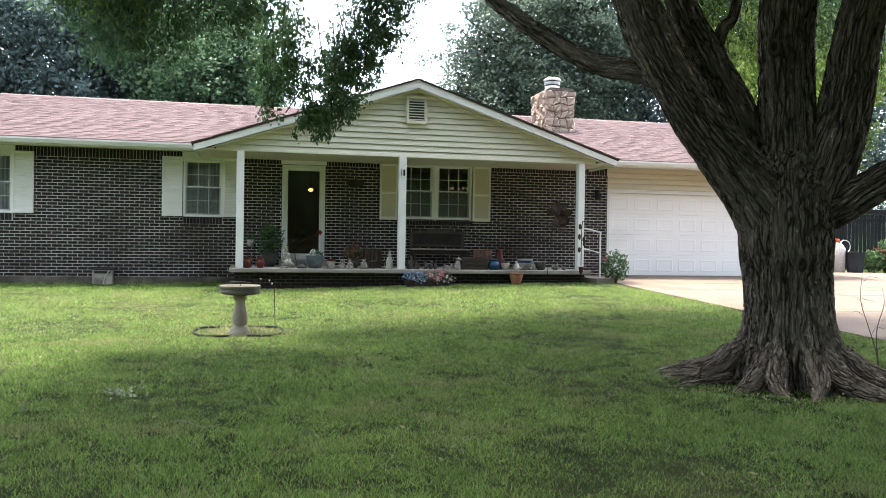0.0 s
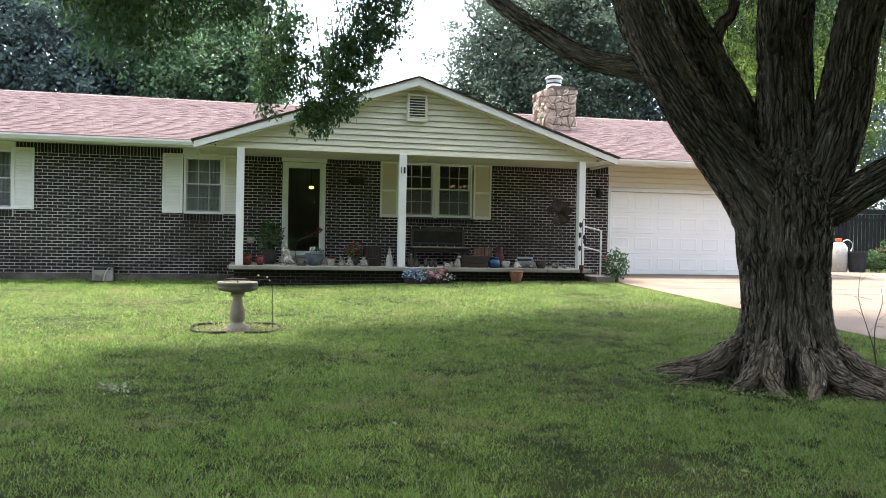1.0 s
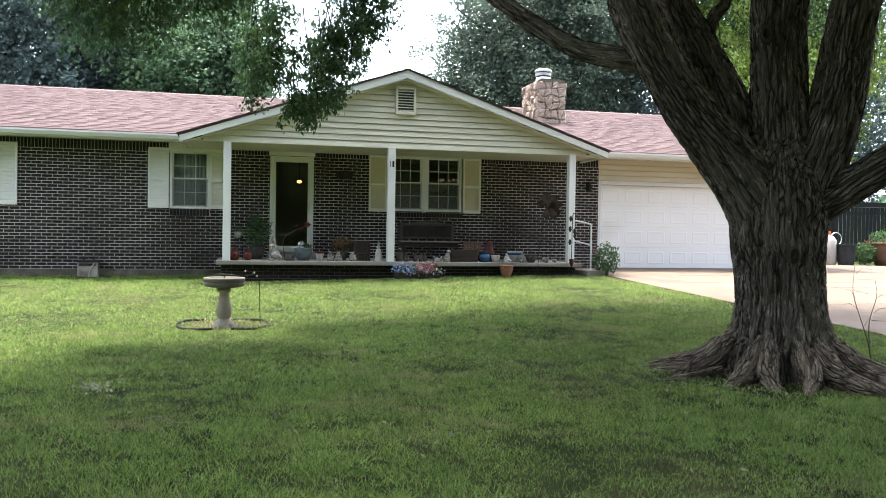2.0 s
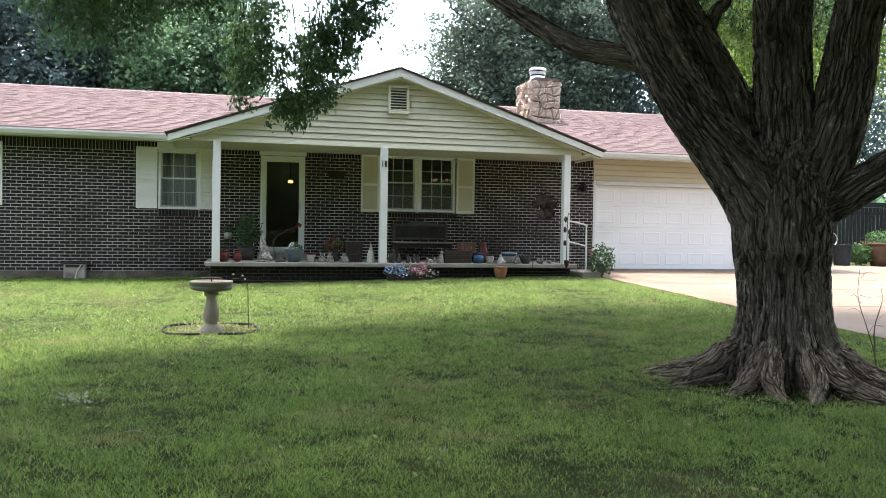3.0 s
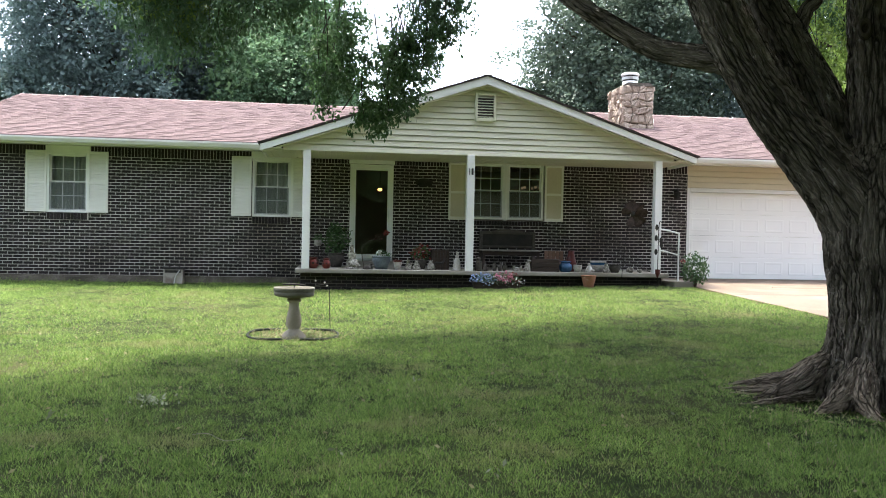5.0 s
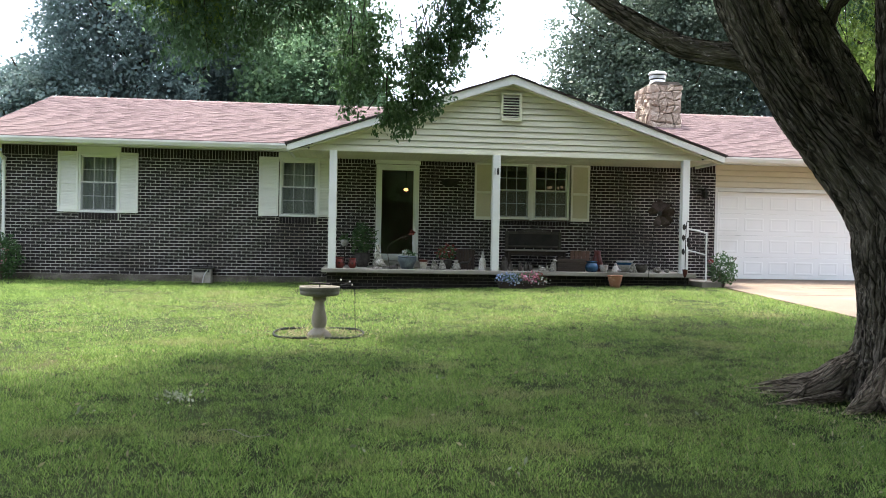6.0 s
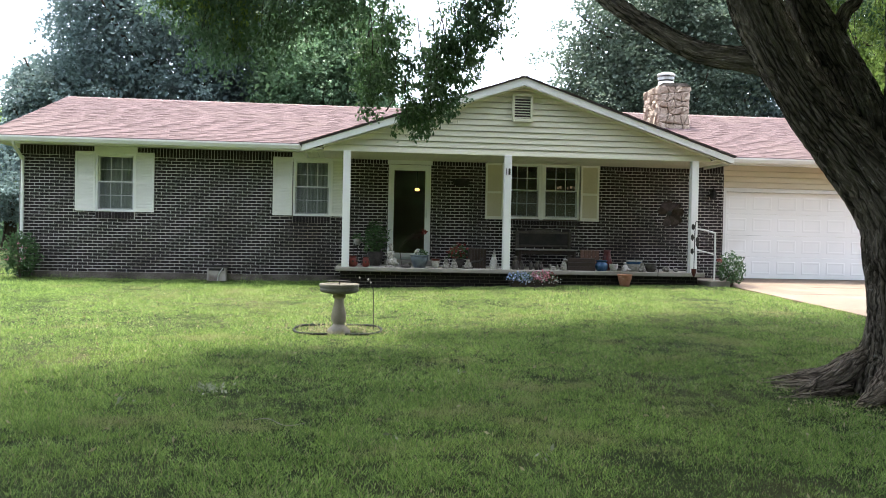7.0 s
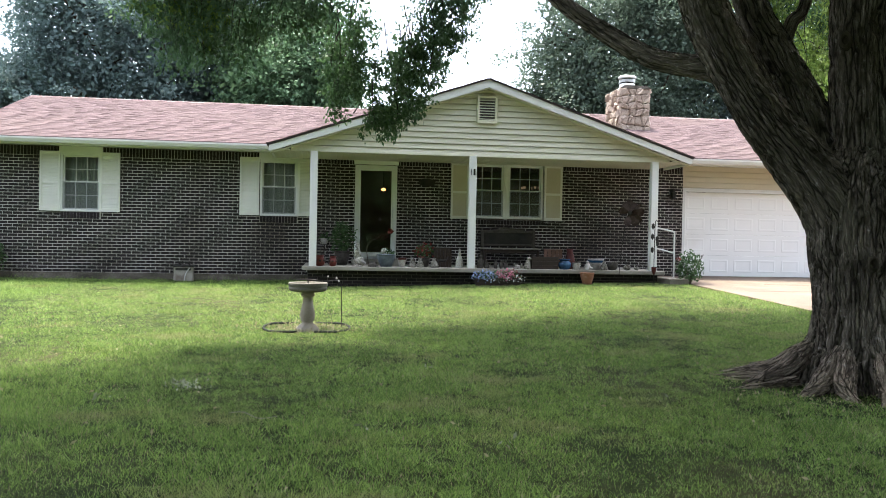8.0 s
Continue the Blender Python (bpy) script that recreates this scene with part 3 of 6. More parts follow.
boxed("porch_ceiling", SIDING, gable, -4.38, 4.38, GY + 0.02, -0.012, 2.508, 2.52, 0.0)
for k in range(73):
    boxed("ceiling_board", SIDING, gable, -4.38 + k * 0.12, -4.38 + k * 0.12 + 0.105, GY + 0.105, -0.014, 2.496, 2.507, 0.003)
for s in (-1, 1):
    boxed("side_soffit", SIDING, gable, min(s * 4.02, s * 4.38), max(s * 4.02, s * 4.38), -1.93, GY + 0.019, 2.5, 2.515, 0.0)
    boxed("side_fascia", PAINT, gable, min(s * 4.38, s * 4.41), max(s * 4.38, s * 4.41), -1.93, -0.5, EAVE - 0.16, EAVE - 0.03, 0.004)
# louvred vent
vent = empty("gable_vent", (0, GY - 0.045, 3.18))
vent.parent = gable
tagged(vent, "cream louvred attic vent")
bm = bmesh.new()
for a, b, c, d in ((-0.21, -0.165, 0, 0.57), (0.165, 0.21, 0, 0.57), (-0.165, 0.165, 0, 0.07), (-0.165, 0.165, 0.52, 0.57)):
    box(bm, a, b, -0.04, 0.02, c, d, 0.005)
for k in range(8):
    zz = 0.08 + k * 0.055
    prism(bm, [(-0.035, zz), (0.012, zz + 0.016), (0.012, zz + 0.026), (-0.035, zz + 0.012)], "x", -0.165, 0.165)
part("vent_frame", bm, SIDING, vent)
# dark sheet behind the slats, in place of the unlit attic
part("vent_back", box(bmesh.new(), -0.175, 0.175, 0.017, 0.02, 0.06, 0.49), SHINGLE_EDGE, vent)


# roofs, course by course
def shingle_slope(name, corner, along, up, length, rise, skip=None, parent=house, exposure=0.14):
    """Overlapping shingle tabs up a slope; corner is the low end, along and up are unit directions."""
    rng = np.random.default_rng(len(name) + int(length * 10))
    corner, along, up = (np.array(v, float) for v in (corner, along, up))
    out = np.cross(along, up)
    out *= np.sign(out[2])
    verts, n = [], int(math.ceil(rise / exposure))
    for k in range(n):
        s = -rng.uniform(0, 0.3)
        while s < length:
            w = rng.uniform(0.10, 0.24)
            a, b = max(s, 0), min(s + w - 0.004, length)
            s += w
            if b - a < 0.02:
                continue
            lo, hi = k * exposure, min((k + 1) * exposure + 0.03, rise)
            mid = corner + along * (a + b) / 2 + up * (lo + hi) / 2
            if skip and skip(mid):
                continue
            t = 0.006 + rng.choice([0, 0.004])
            c = [corner + along * u + up * v + out * o for u, v, o in ((a, lo, t + 0.006), (b, lo, t + 0.006), (b, hi, t - 0.003), (a, hi, t - 0.003), (a, lo, 0), (b, lo, 0))]
            verts.append(c)
    v = np.array(verts)
    m = len(v)
    base = np.arange(m)[:, None] * 6
    f = np.concatenate([base + np.array([[0, 1, 2, 3]]), base + np.array([[4, 5, 1, 0]])])
    ob = finish("shingles", mesh_from("shingles", v.reshape(-1, 3), f), SHINGLE, parent)
    return tagged(ob, "weathered pinkish-red asphalt shingles", kind="stuff")


PITCH = 0.315
RY, RZ = 4.4, 2.74 + PITCH * 4.95
EY, EZ = -0.55, 2.74
STEP = 1.0                    # where the garage's roof, a little higher, meets the other behind the gable


def under_gable(p):
    return abs(p[0]) < (APEX - p[2]) / SLOPE - 0.02 and p[2] < APEX


def main_roof(x0, x1, ridge):
    roof = part("roof", prism(bmesh.new(), [(EY, EZ), (RY, ridge), (RY + 4.95, EZ), (RY + 4.95, EZ - 0.06), (RY, ridge - 0.1), (EY, EZ - 0.06)], "x", x0, x1), SHINGLE_EDGE, house, "low gabled roof of pinkish-red asphalt shingles")
    up = np.array((0, RY - EY, ridge - EZ))
    rise = float(np.linalg.norm(up))
    shingle_slope("front", (x0 - 0.02, EY - 0.03, EZ - 0.005), (1, 0, 0), up / rise, x1 - x0 + 0.04, rise + 0.03, under_gable, roof)
    bm = bmesh.new()
    n = int((x1 - x0) / 0.3)
    w = (x1 - x0) / n
    for k in range(n):
        prism(bm, [(RY - 0.13, ridge - 0.03), (RY, ridge + 0.02), (RY + 0.13, ridge - 0.03)], "x", x0 + k * w, x0 + k * w + w + 0.008)
    part("ridge_cap", bm, SHINGLE, roof)


main_roof(-11.0, STEP, RZ + 0.015)
main_roof(STEP, 11.6, RZ + 0.12)
for s in (-1, 1):
    gr = part("porch_roof", prism(bmesh.new(), [(0, APEX), (s * 4.46, EAVE), (s * 4.46, EAVE - 0.03), (0, APEX - 0.03)], "y", -1.99, (APEX - EZ) / PITCH + EY), SHINGLE_EDGE, house)
    u = np.array((-s * 4.46, 0, APEX - EAVE))
    L = float(np.linalg.norm(u))
    shingle_slope("porch", (s * 4.47, -2.0, EAVE - 0.004), (0, 1, 0), u / L, 6.1, L, lambda p: p[2] < EZ + PITCH * (p[1] - EY), gr)
for a, b in ((-11.0, -4.40), (4.48, 11.6)):
    bm = bmesh.new()
    prism(bm, [(EY - 0.11, EZ - 0.02), (EY - 0.11, EZ - 0.05), (EY - 0.075, EZ - 0.125), (EY - 0.001, EZ - 0.125), (EY - 0.001, EZ - 0.02), (EY - 0.02, EZ - 0.02), (EY - 0.02, EZ - 0.11), (EY - 0.07, EZ - 0.11), (EY - 0.095, EZ - 0.02)], "x", a, b)
    part("gutter", bm, PAINT, house, "white eaves gutter")
    boxed("fascia", PAINT, house, a, b, EY, EY + 0.02, EZ - 0.16, EZ - 0.06, 0.0)
    boxed("soffit", PAINT, house, a, b, EY + 0.02, -0.013, TOP, TOP + 0.012, 0.0)
for x in (-11.0, 11.58):
    part("gable_end", prism(bmesh.new(), [(EY + 0.02, TOP + 0.013), (RY, RZ - 0.11), (RY + 4.9, TOP + 0.013)], "x", x + 0.02 if x < 0 else XG - 0.1, X0 + 0.1 if x < 0 else x - 0.02), SIDING, house)

# downspout at the west corner
part("downspout", tube(bmesh.new(), [(-10.42, -0.6, 2.62, 0.035), (-10.42, -0.5, 2.52, 0.035), (-10.42, -0.12, 2.3, 0.035), (-10.42, -0.07, 2.15, 0.035), (-10.42, -0.07, 0.0, 0.035), (-10.42, -0.07, -0.1, 0.035), (-10.42, -0.25, -0.17, 0.035)], 4, 8), PAINT, house, "white downspout with a swept elbow")

# garage front
GX0, GX1, GH = 5.17, 10.05, 2.0
for a, b, c, d in ((5.09, GX0 - 0.002, -0.05, GH + 0.09), (GX1 + 0.002, 10.13, -0.05, GH + 0.09), (GX0 - 0.002, GX1 + 0.002, GH + 0.005, GH + 0.09)):
    boxed("garage_trim", PAINT, house, a, b, 0.02, 0.16, c, d)
part("sheathing", box(bmesh.new(), 5.092, XG, 0.075, 0.16, GH + 0.09, 2.69), SIDING_WARM, house)
z = GH + 0.09
while z < 2.66:
    h = min(0.13, 2.69 - z)
    part("siding_board", prism(bmesh.new(), [(0.022, z + 0.012), (0.024, z + 0.03), (0.05, z + h), (0.074, z + h), (0.074, z + 0.012)], "x", 5.092, XG), SIDING_WARM, house)
    z += h
z = -0.05
while z < GH + 0.08:
    part("siding_board", prism(bmesh.new(), [(0.022, z), (0.045, z + 0.13), (0.16, z + 0.13), (0.16, z)], "x", 10.135, XG), SIDING_WARM, house)
    z += 0.13
garage = empty("garage_door", (GX0, 0.13, 0.0))
garage.parent = house
tagged(garage, "white raised-panel sectional garage door, closed")
PW, PH = (GX1 - GX0) / 8, GH / 4
for r in range(4):
    section = boxed("door_section", GARAGE, garage, 0, GX1 - GX0, 0.0, 0.04, r * PH + 0.0015, (r + 1) * PH - 0.0015, 0.003)
    for c in range(8):
        x0, x1, z0, z1 = c * PW + 0.075, (c + 1) * PW - 0.075, r * PH + 0.1, (r + 1) * PH - 0.1
        bm = bmesh.new()
        rings = []
        for inset, y in ((0, -0.0005), (0.014, -0.005), (0.03, -0.005), (0.055, -0.0015)):
            rings.append([bm.verts.new(v) for v in ((x0 + inset, y, z0 + inset), (x1 - inset, y, z0 + inset), (x1 - inset, y, z1 - inset), (x0 + inset, y, z1 - inset))])
        for p, q in zip(rings, rings[1:]):
            for i in range(4):
                bm.faces.new((p[i], p[(i + 1) % 4], q[(i + 1) % 4], q[i]))
        bm.faces.new(rings[-1])
        part("panel", bm, GARAGE, section)
boxed("bottom_seal", IRON, garage, 0, GX1 - GX0, 0.002, 0.036, -0.02, 0.002, 0.0)

# chimney
chimney = empty("chimney", (0, 0, 0))
chimney.parent = house
tagged(chimney, "tan rough stone-faced chimney with a metal flue")
CX0, CX1, CY0, CY1, CZ0, CZ1 = 4.36, 5.16, 2.4, 3.6, 3.3, 4.86
part("chimney_core", box(bmesh.new(), CX0 + 0.03, CX1 - 0.03, CY0 + 0.03, CY1 - 0.03, CZ0, CZ1 - 0.02), GROUT, chimney)


def stones(face, width, seed):
    """Rough flat stones of uneven outline on one face, as a jittered net of cells."""
    rng = np.random.default_rng(seed)
    nu, nv = max(4, int(width / 0.2)), 8
    net = {}
    for i in range(nu + 1):
        for j in range(nv + 1):
            u = i / nu * width + (rng.uniform(-0.06, 0.06) if 0 < i < nu else rng.uniform(-0.015, 0.02))
            v = CZ0 + j / nv * (CZ1 - CZ0) + (rng.uniform(-0.07, 0.07) if 0 < j < nv else 0)
            net[i, j] = np.array((u, v))
    for i in range(nu):
        for j in range(nv):
            c = [net[i, j], net[i + 1, j], net[i + 1, j + 1], net[i, j + 1]]
            tris = [c]
            if rng.random() < 0.4:
                tris = [[c[0], c[1], c[2]], [c[0], c[2], c[3]]]
            for poly in tris:
                mid = sum(poly) / len(poly)
                pts = []
                for a, b in zip(poly, poly[1:] + poly[:1]):
                    pts += [a + (b - a) * 0.1, a + (b - a) * 0.5 + rng.uniform(-0.012, 0.012, 2), a + (b - a) * 0.9]
                bm = bmesh.new()
                loops = []
                out = rng.uniform(0.03, 0.09)
                for shrink, o in ((0.97, 0.0), (0.9, out * 0.7), (0.6, out)):
                    loops.append([bm.verts.new(face(*(mid + (p - mid) * shrink), o + (rng.uniform(-0.014, 0.014) if o else 0))) for p in pts])
                for p, q in zip(loops, loops[1:]):
                    for m in range(len(p)):
                        bm.faces.new((p[m], p[(m + 1) % len(p)], q[(m + 1) % len(p)], q[m]))
                bm.faces.new(loops[-1])
                part("stone", bm, STONE, chimney)


stones(lambda u, v, o: (CX0 + u, CY0 + 0.03 - o, v), CX1 - CX0, 1)
stones(lambda u, v, o: (CX0 + 0.03 - o, CY1 - u, v), CY1 - CY0, 2)
stones(lambda u, v, o: (CX1 - 0.03 + o, CY0 + u, v), CY1 - CY0, 3)
part("crown", prism(bmesh.new(), [(CX0 - 0.02, CZ1 - 0.02), (CX1 + 0.02, CZ1 - 0.02), (CX1 - 0.1, CZ1 + 0.06), (CX0 + 0.1, CZ1 + 0.06)], "y", CY0 - 0.02, CY1), CONCRETE, chimney)
fx, fy = (CX0 + CX1) / 2 - 0.02, (CY0 + CY1) / 2
part("flue_pipe", lathe(bmesh.new(), [(0.25, CZ1), (0.245, CZ1 + 0.05), (0.205, CZ1 + 0.11), (0.20, CZ1 + 0.2), (0.0, CZ1 + 0.2)], 24, (fx, fy, 0)), PAINT, chimney, "pale painted flue pipe with a flared skirt", True)
# black rings fill the flue's gaps: their shade is put in as colour
part("flue_band", lathe(bmesh.new(), [(0.0, CZ1 + 0.201), (0.185, CZ1 + 0.201), (0.185, CZ1 + 0.235), (0.0, CZ1 + 0.235)], 24, (fx, fy, 0)), IRON, chimney)
part("flue_collar", lathe(bmesh.new(), [(0.0, CZ1 + 0.236), (0.215, CZ1 + 0.236), (0.22, CZ1 + 0.31), (0.0, CZ1 + 0.31)], 24, (fx, fy, 0)), STEEL, chimney, "galvanised collar")
part("flue_band", lathe(bmesh.new(), [(0.0, CZ1 + 0.311), (0.16, CZ1 + 0.311), (0.16, CZ1 + 0.345), (0.0, CZ1 + 0.345)], 24, (fx, fy, 0)), IRON, chimney)
part("flue_cap", lathe(bmesh.new(), [(0.0, CZ1 + 0.346), (0.235, CZ1 + 0.346), (0.24, CZ1 + 0.385), (0.2, CZ1 + 0.415), (0.0, CZ1 + 0.425)], 24, (fx, fy, 0)), PAINT, chimney, "pale round flue cap")

# ---- great tree in the front lawn ----
oak = thing("shade_tree", "large old tree with dark furrowed bark and forking limbs", "tree", (0, 0, 0))
BX, BY = 1.50, -12.08


def furrows(scale):
    """Long plates of bark parted by deep, wandering cracks."""
    def relief(a, run, q):
        c, d = math.cos(a) * q[3], math.sin(a) * q[3]
        w = noise.noise(Vector((c * 3, d * 3, run * 1.7))) * 0.06
        n1 = noise.noise(Vector(((c + w) * 23, (d - w) * 23, run * 2.6)) * scale)
        n2 = noise.noise(Vector(((c - w) * 42, (d + w) * 42, run * 10 + 5)) * scale)
        lump = noise.noise(Vector((c * 2.2, d * 2.2, run * 1.1)))
        return (0.034 * (min(1.0, abs(n1) / 0.22) - 1) + 0.016 * (min(1.0, abs(n2) / 0.25) - 1)) * min(1.0, q[3] / 0.2) + 0.05 * lump * min(1.0, q[3] / 0.3)
    return relief


BUTTRESSES = ((143, 0.20, 17), (168, 0.10, 12), (219, 0.17, 13), (266, 0.19, 15), (300, 0.16, 14), (335, 0.15, 15), (20, 0.14, 15), (75, 0.15, 16), (108, 0.14, 14))


def trunk_relief(a, run, q):
    """Bark, and buttresses that run out into the roots, with hollows between them."""
    h = q[2] + 0.5
    flare = min(1.0, max(0.0, 1 - h / 0.75)) ** 1.8
    turn = math.degrees(a) + 180
    out = sum(size * math.exp(-(((turn - at + 180) % 360 - 180) / wide) ** 2) for at, size, wide in BUTTRESSES)
    return furrows(1.0)(a, run, q) + flare * (1.25 * out - 0.01)


part("trunk", tube(bmesh.new(), [(BX + 0.03, BY, -0.62, 0.48), (BX + 0.03, BY, -0.3, 0.46), (BX + 0.02, BY, 0.0, 0.42), (BX + 0.02, BY, 0.44, 0.405), (BX, BY, 0.85, 0.435), (BX - 0.01, BY, 1.15, 0.42), (BX - 0.02, BY, 1.45, 0.34), (BX, BY, 1.75, 0.2), (BX, BY, 1.95, 0.04)], 24, 230, trunk_relief), BARK, oak, smooth=True)
BOUGHS = (
    [(1.45, -12.06, 0.75, 0.30), (1.20, -12.05, 1.18, 0.30), (0.95, -12.0, 1.52, 0.27), (0.61, -11.93, 1.97, 0.235), (0.33, -11.75, 2.53, 0.22), (0.165, -11.6, 3.08, 0.21), (-0.3, -11.4, 4.6, 0.16), (-1.2, -11.2, 6.5, 0.12), (-2.0, -11.5, 8.4, 0.05)],
    [(1.42, -11.9, 0.95, 0.25), (1.26, -11.82, 1.5, 0.25), (1.13, -11.75, 2.0, 0.225), (0.93, -11.55, 2.6, 0.19), (0.73, -11.4, 3.17, 0.15), (0.5, -10.8, 5.0, 0.12), (0.6, -9.7, 7.2, 0.06)],
    [(1.50, -12.1, 0.9, 0.28), (1.47, -12.08, 1.6, 0.27), (1.48, -12.05, 2.3, 0.255), (1.49, -12.03, 3.1, 0.25), (1.5, -12.4, 5.0, 0.18), (1.2, -13.4, 7.5, 0.08)],
    [(1.55, -12.12, 0.85, 0.27), (1.75, -12.2, 1.4, 0.28), (1.90, -12.33, 2.1, 0.24), (2.0, -12.45, 3.0, 0.20), (2.5, -12.9, 5.0, 0.15), (3.6, -13.4, 7.4, 0.06)],
    [(1.62, -12.15, 0.95, 0.20), (1.86, -12.4, 1.17, 0.17), (2.12, -12.7, 1.43, 0.16), (2.9, -13.3, 2.0, 0.13), (4.2, -14.2, 2.9, 0.08), (5.5, -14.9, 3.9, 0.03)],
    [(0.42, -11.72, 2.38, 0.15), (0.13, -11.5, 2.44, 0.115), (-0.16, -11.2, 2.57, 0.105), (-0.53, -10.8, 2.91, 0.095), (-0.84, -10.4, 3.29, 0.085), (-1.1, -10.0, 3.7, 0.065), (-1.9, -8.9, 4.6, 0.045), (-2.9, -8.1, 5.2, 0.03)],
    [(0.95, -11.55, 2.42, 0.11), (1.03, -11.55, 2.66, 0.08), (1.09, -11.57, 2.88, 0.065), (1.22, -11.6, 3.15, 0.055), (1.35, -11.5, 4.5, 0.03)],
)
for rows in BOUGHS:
    part("limb", tube(bmesh.new(), rows, 14, 100, furrows(1.0)), BARK, oak, smooth=True)
# healed scars where boughs were cut away
for at, facing, r in (((1.24, -12.20, 2.58), 235, 0.06), ((1.33, -12.53, 0.62), 240, 0.05)):
    knot = part("knot", lathe(bmesh.new(), [(r * 0.25, -0.03), (r * 0.45, 0.0), (r * 0.75, 0.03), (r, 0.02), (r * 1.2, -0.02), (r * 1.2, -0.05)], 20), FAR_BARK, oak, "round healed knot in the bark", smooth=True)
    knot.matrix_basis = pose(*at, 90, 0, facing + 90) @ Matrix.Diagonal((0.8, 1.25, 1, 1))
for k, (ang, length, rad) in enumerate(((136, 0.75, 0.12), (149, 0.65, 0.13), (168, 0.5, 0.12), (215, 0.3, 0.13), (225, 0.22, 0.12), (258, 0.3, 0.12), (274, 0.75, 0.14), (300, 0.85, 0.14), (322, 0.9, 0.13), (340, 0.8, 0.13), (20, 0.7, 0.13), (75, 0.7, 0.13), (106, 0.8, 0.13))):
    bend = (10, -9, 8, -6)[k % 4]
    steps = ((0.40, -0.12, 0.4, 0), (0.53, -0.26, 0.8, 0), (0.68, -0.38, 0.82, 0.2), (0.70 + 0.42 * length, -0.46, 0.5, 0.7), (0.66 + 0.95 * length, -0.52, 0.22, 1.2))
    rows = [(BX + 0.02 + d * math.cos(radians(ang + bend * w)), BY + d * math.sin(radians(ang + bend * w)), z, rad * f) for d, z, f, w in steps]
    part("root", tube(bmesh.new(), rows, 12, 56, furrows(1.0)), ROOTBARK, oak, smooth=True)
    for j in range(2 if ang in (136, 150, 168, 276, 300, 322) else 0):
        e = radians(ang + bend + (j - 0.5) * 22)
        c3, s3 = math.cos(e), math.sin(e)
        r0 = 0.62 + length * (0.2 + 0.12 * j)
        rows = [(BX + c3 * (r0 - 0.15), BY + s3 * (r0 - 0.15), -0.42, 0.05), (BX + c3 * (r0 + 0.1), BY + s3 * (r0 + 0.1), -0.455, 0.036), (BX + c3 * (r0 + 0.35), BY + s3 * (r0 + 0.35) + 0.03, -0.475 - 0.01 * j, 0.028), (BX + c3 * (r0 + 0.6 + 0.2 * j) + 0.05, BY + s3 * (r0 + 0.6 + 0.2 * j), -0.53, 0.012)]
        part("surface_root", tube(bmesh.new(), rows, 8, 20, furrows(1.3)), ROOTBARK, oak, "pale worn surface root", smooth=True)


# ---- foliage of the great tree ----
def sprays(name, xs, ys, tops, bottoms, count, leaf_size, mat, seed, per=46, parent=None, spread=0.10, gap=None):
    """Drooping twigs between two heights over a stretch of the plan, each set with narrow leaves."""
    rng = np.random.default_rng(seed)
    places, bm = [], bmesh.new()
    for k in range(count):
        x = rng.uniform(*xs)
        if gap and gap[0] < x < gap[1] and rng.random() < gap[2]:
            continue
        y = rng.uniform(*ys)
        low = float(np.interp(x, *bottoms)) + rng.exponential(0.3)
        top = min(tops + rng.uniform(-0.3, 0.6), low + rng.uniform(0.7, 1.5))
        sx, sy = rng.normal(0, 0.16, 2)
        bow = rng.uniform(-0.15, 0.15)
        # leaves sit in tufts at the ends of short side shoots
        tufts = max(5, per // 20)
        t = np.clip(rng.uniform(0.08, 1.0, tufts) ** 0.8, 0, 1)
        mid = np.stack([x + sx * (1 - t) + bow * np.sin(t * 3.1), y + sy * (1 - t), top + (low - top) * t], -1)
        mid += rng.normal(size=(tufts, 3)) * np.array((1.0, 1.0, 0.5)) * spread * 1.15
        own = rng.integers(0, tufts, per)
        places.append(mid[own] + rng.normal(size=(per, 3)) * spread * 0.55)
        if k % 2 == 0:
            tube(bm, [(x + sx * (1 - u) + bow * math.sin(u * 3.1), y + sy * (1 - u), top + (low - top) * u, 0.008 * (1.1 - u)) for u in (0, 0.33, 0.66, 1)], 2, 4)
    tagged(part("twig", bm, SPRAY_TWIG, parent), kind="stuff")
    ob = finish("leaves", leaf_mesh("leaves", np.concatenate(places), leaf_size, rng, 0.44, 0.5), mat, parent)
    return tagged(ob, kind="stuff")


sprays("hanging", (-3.28, -1.4), (-8.5, -7.5), 4.8, ([-3.3, -3.2, -2.95, -2.88, -2.8, -2.45, -2.35, -2.25, -2.0, -1.9, -1.7, -1.4], [2.7, 2.3, 2.3, 2.6, 2.25, 2.1, 2.35, 2.25, 2.35, 2.8, 3.0, 3.5]), 112, 0.062, LEAF, 11, 190, oak, 0.068, (-2.86, -2.42, 0.85))
sprays("hanging", (-2.72, -2.4), (-8.4, -7.7), 2.6, ([-2.72, -2.62, -2.5, -2.4], [2.15, 2.0, 1.93, 2.05]), 14, 0.062, LEAF, 17, 170, oak, 0.066)
sprays("hanging", (-5.6, -3.2), (-10.0, -9.0), 4.6, ([-5.6, -5.3, -5.0, -4.5, -4.1, -3.6, -3.2], [3.5, 3.1, 2.65, 2.45, 2.75, 3.05, 3.1]), 95, 0.066, LEAF_MID, 12, 140, oak, 0.11)
sprays("hanging", (-5.5, -3.3), (-9.8, -9.0), 4.6, ([-5.5, -5.0, -4.5, -4.1, -3.3], [3.3, 2.75, 2.6, 2.85, 3.05]), 45, 0.066, LEAF, 18, 130, oak, 0.11)
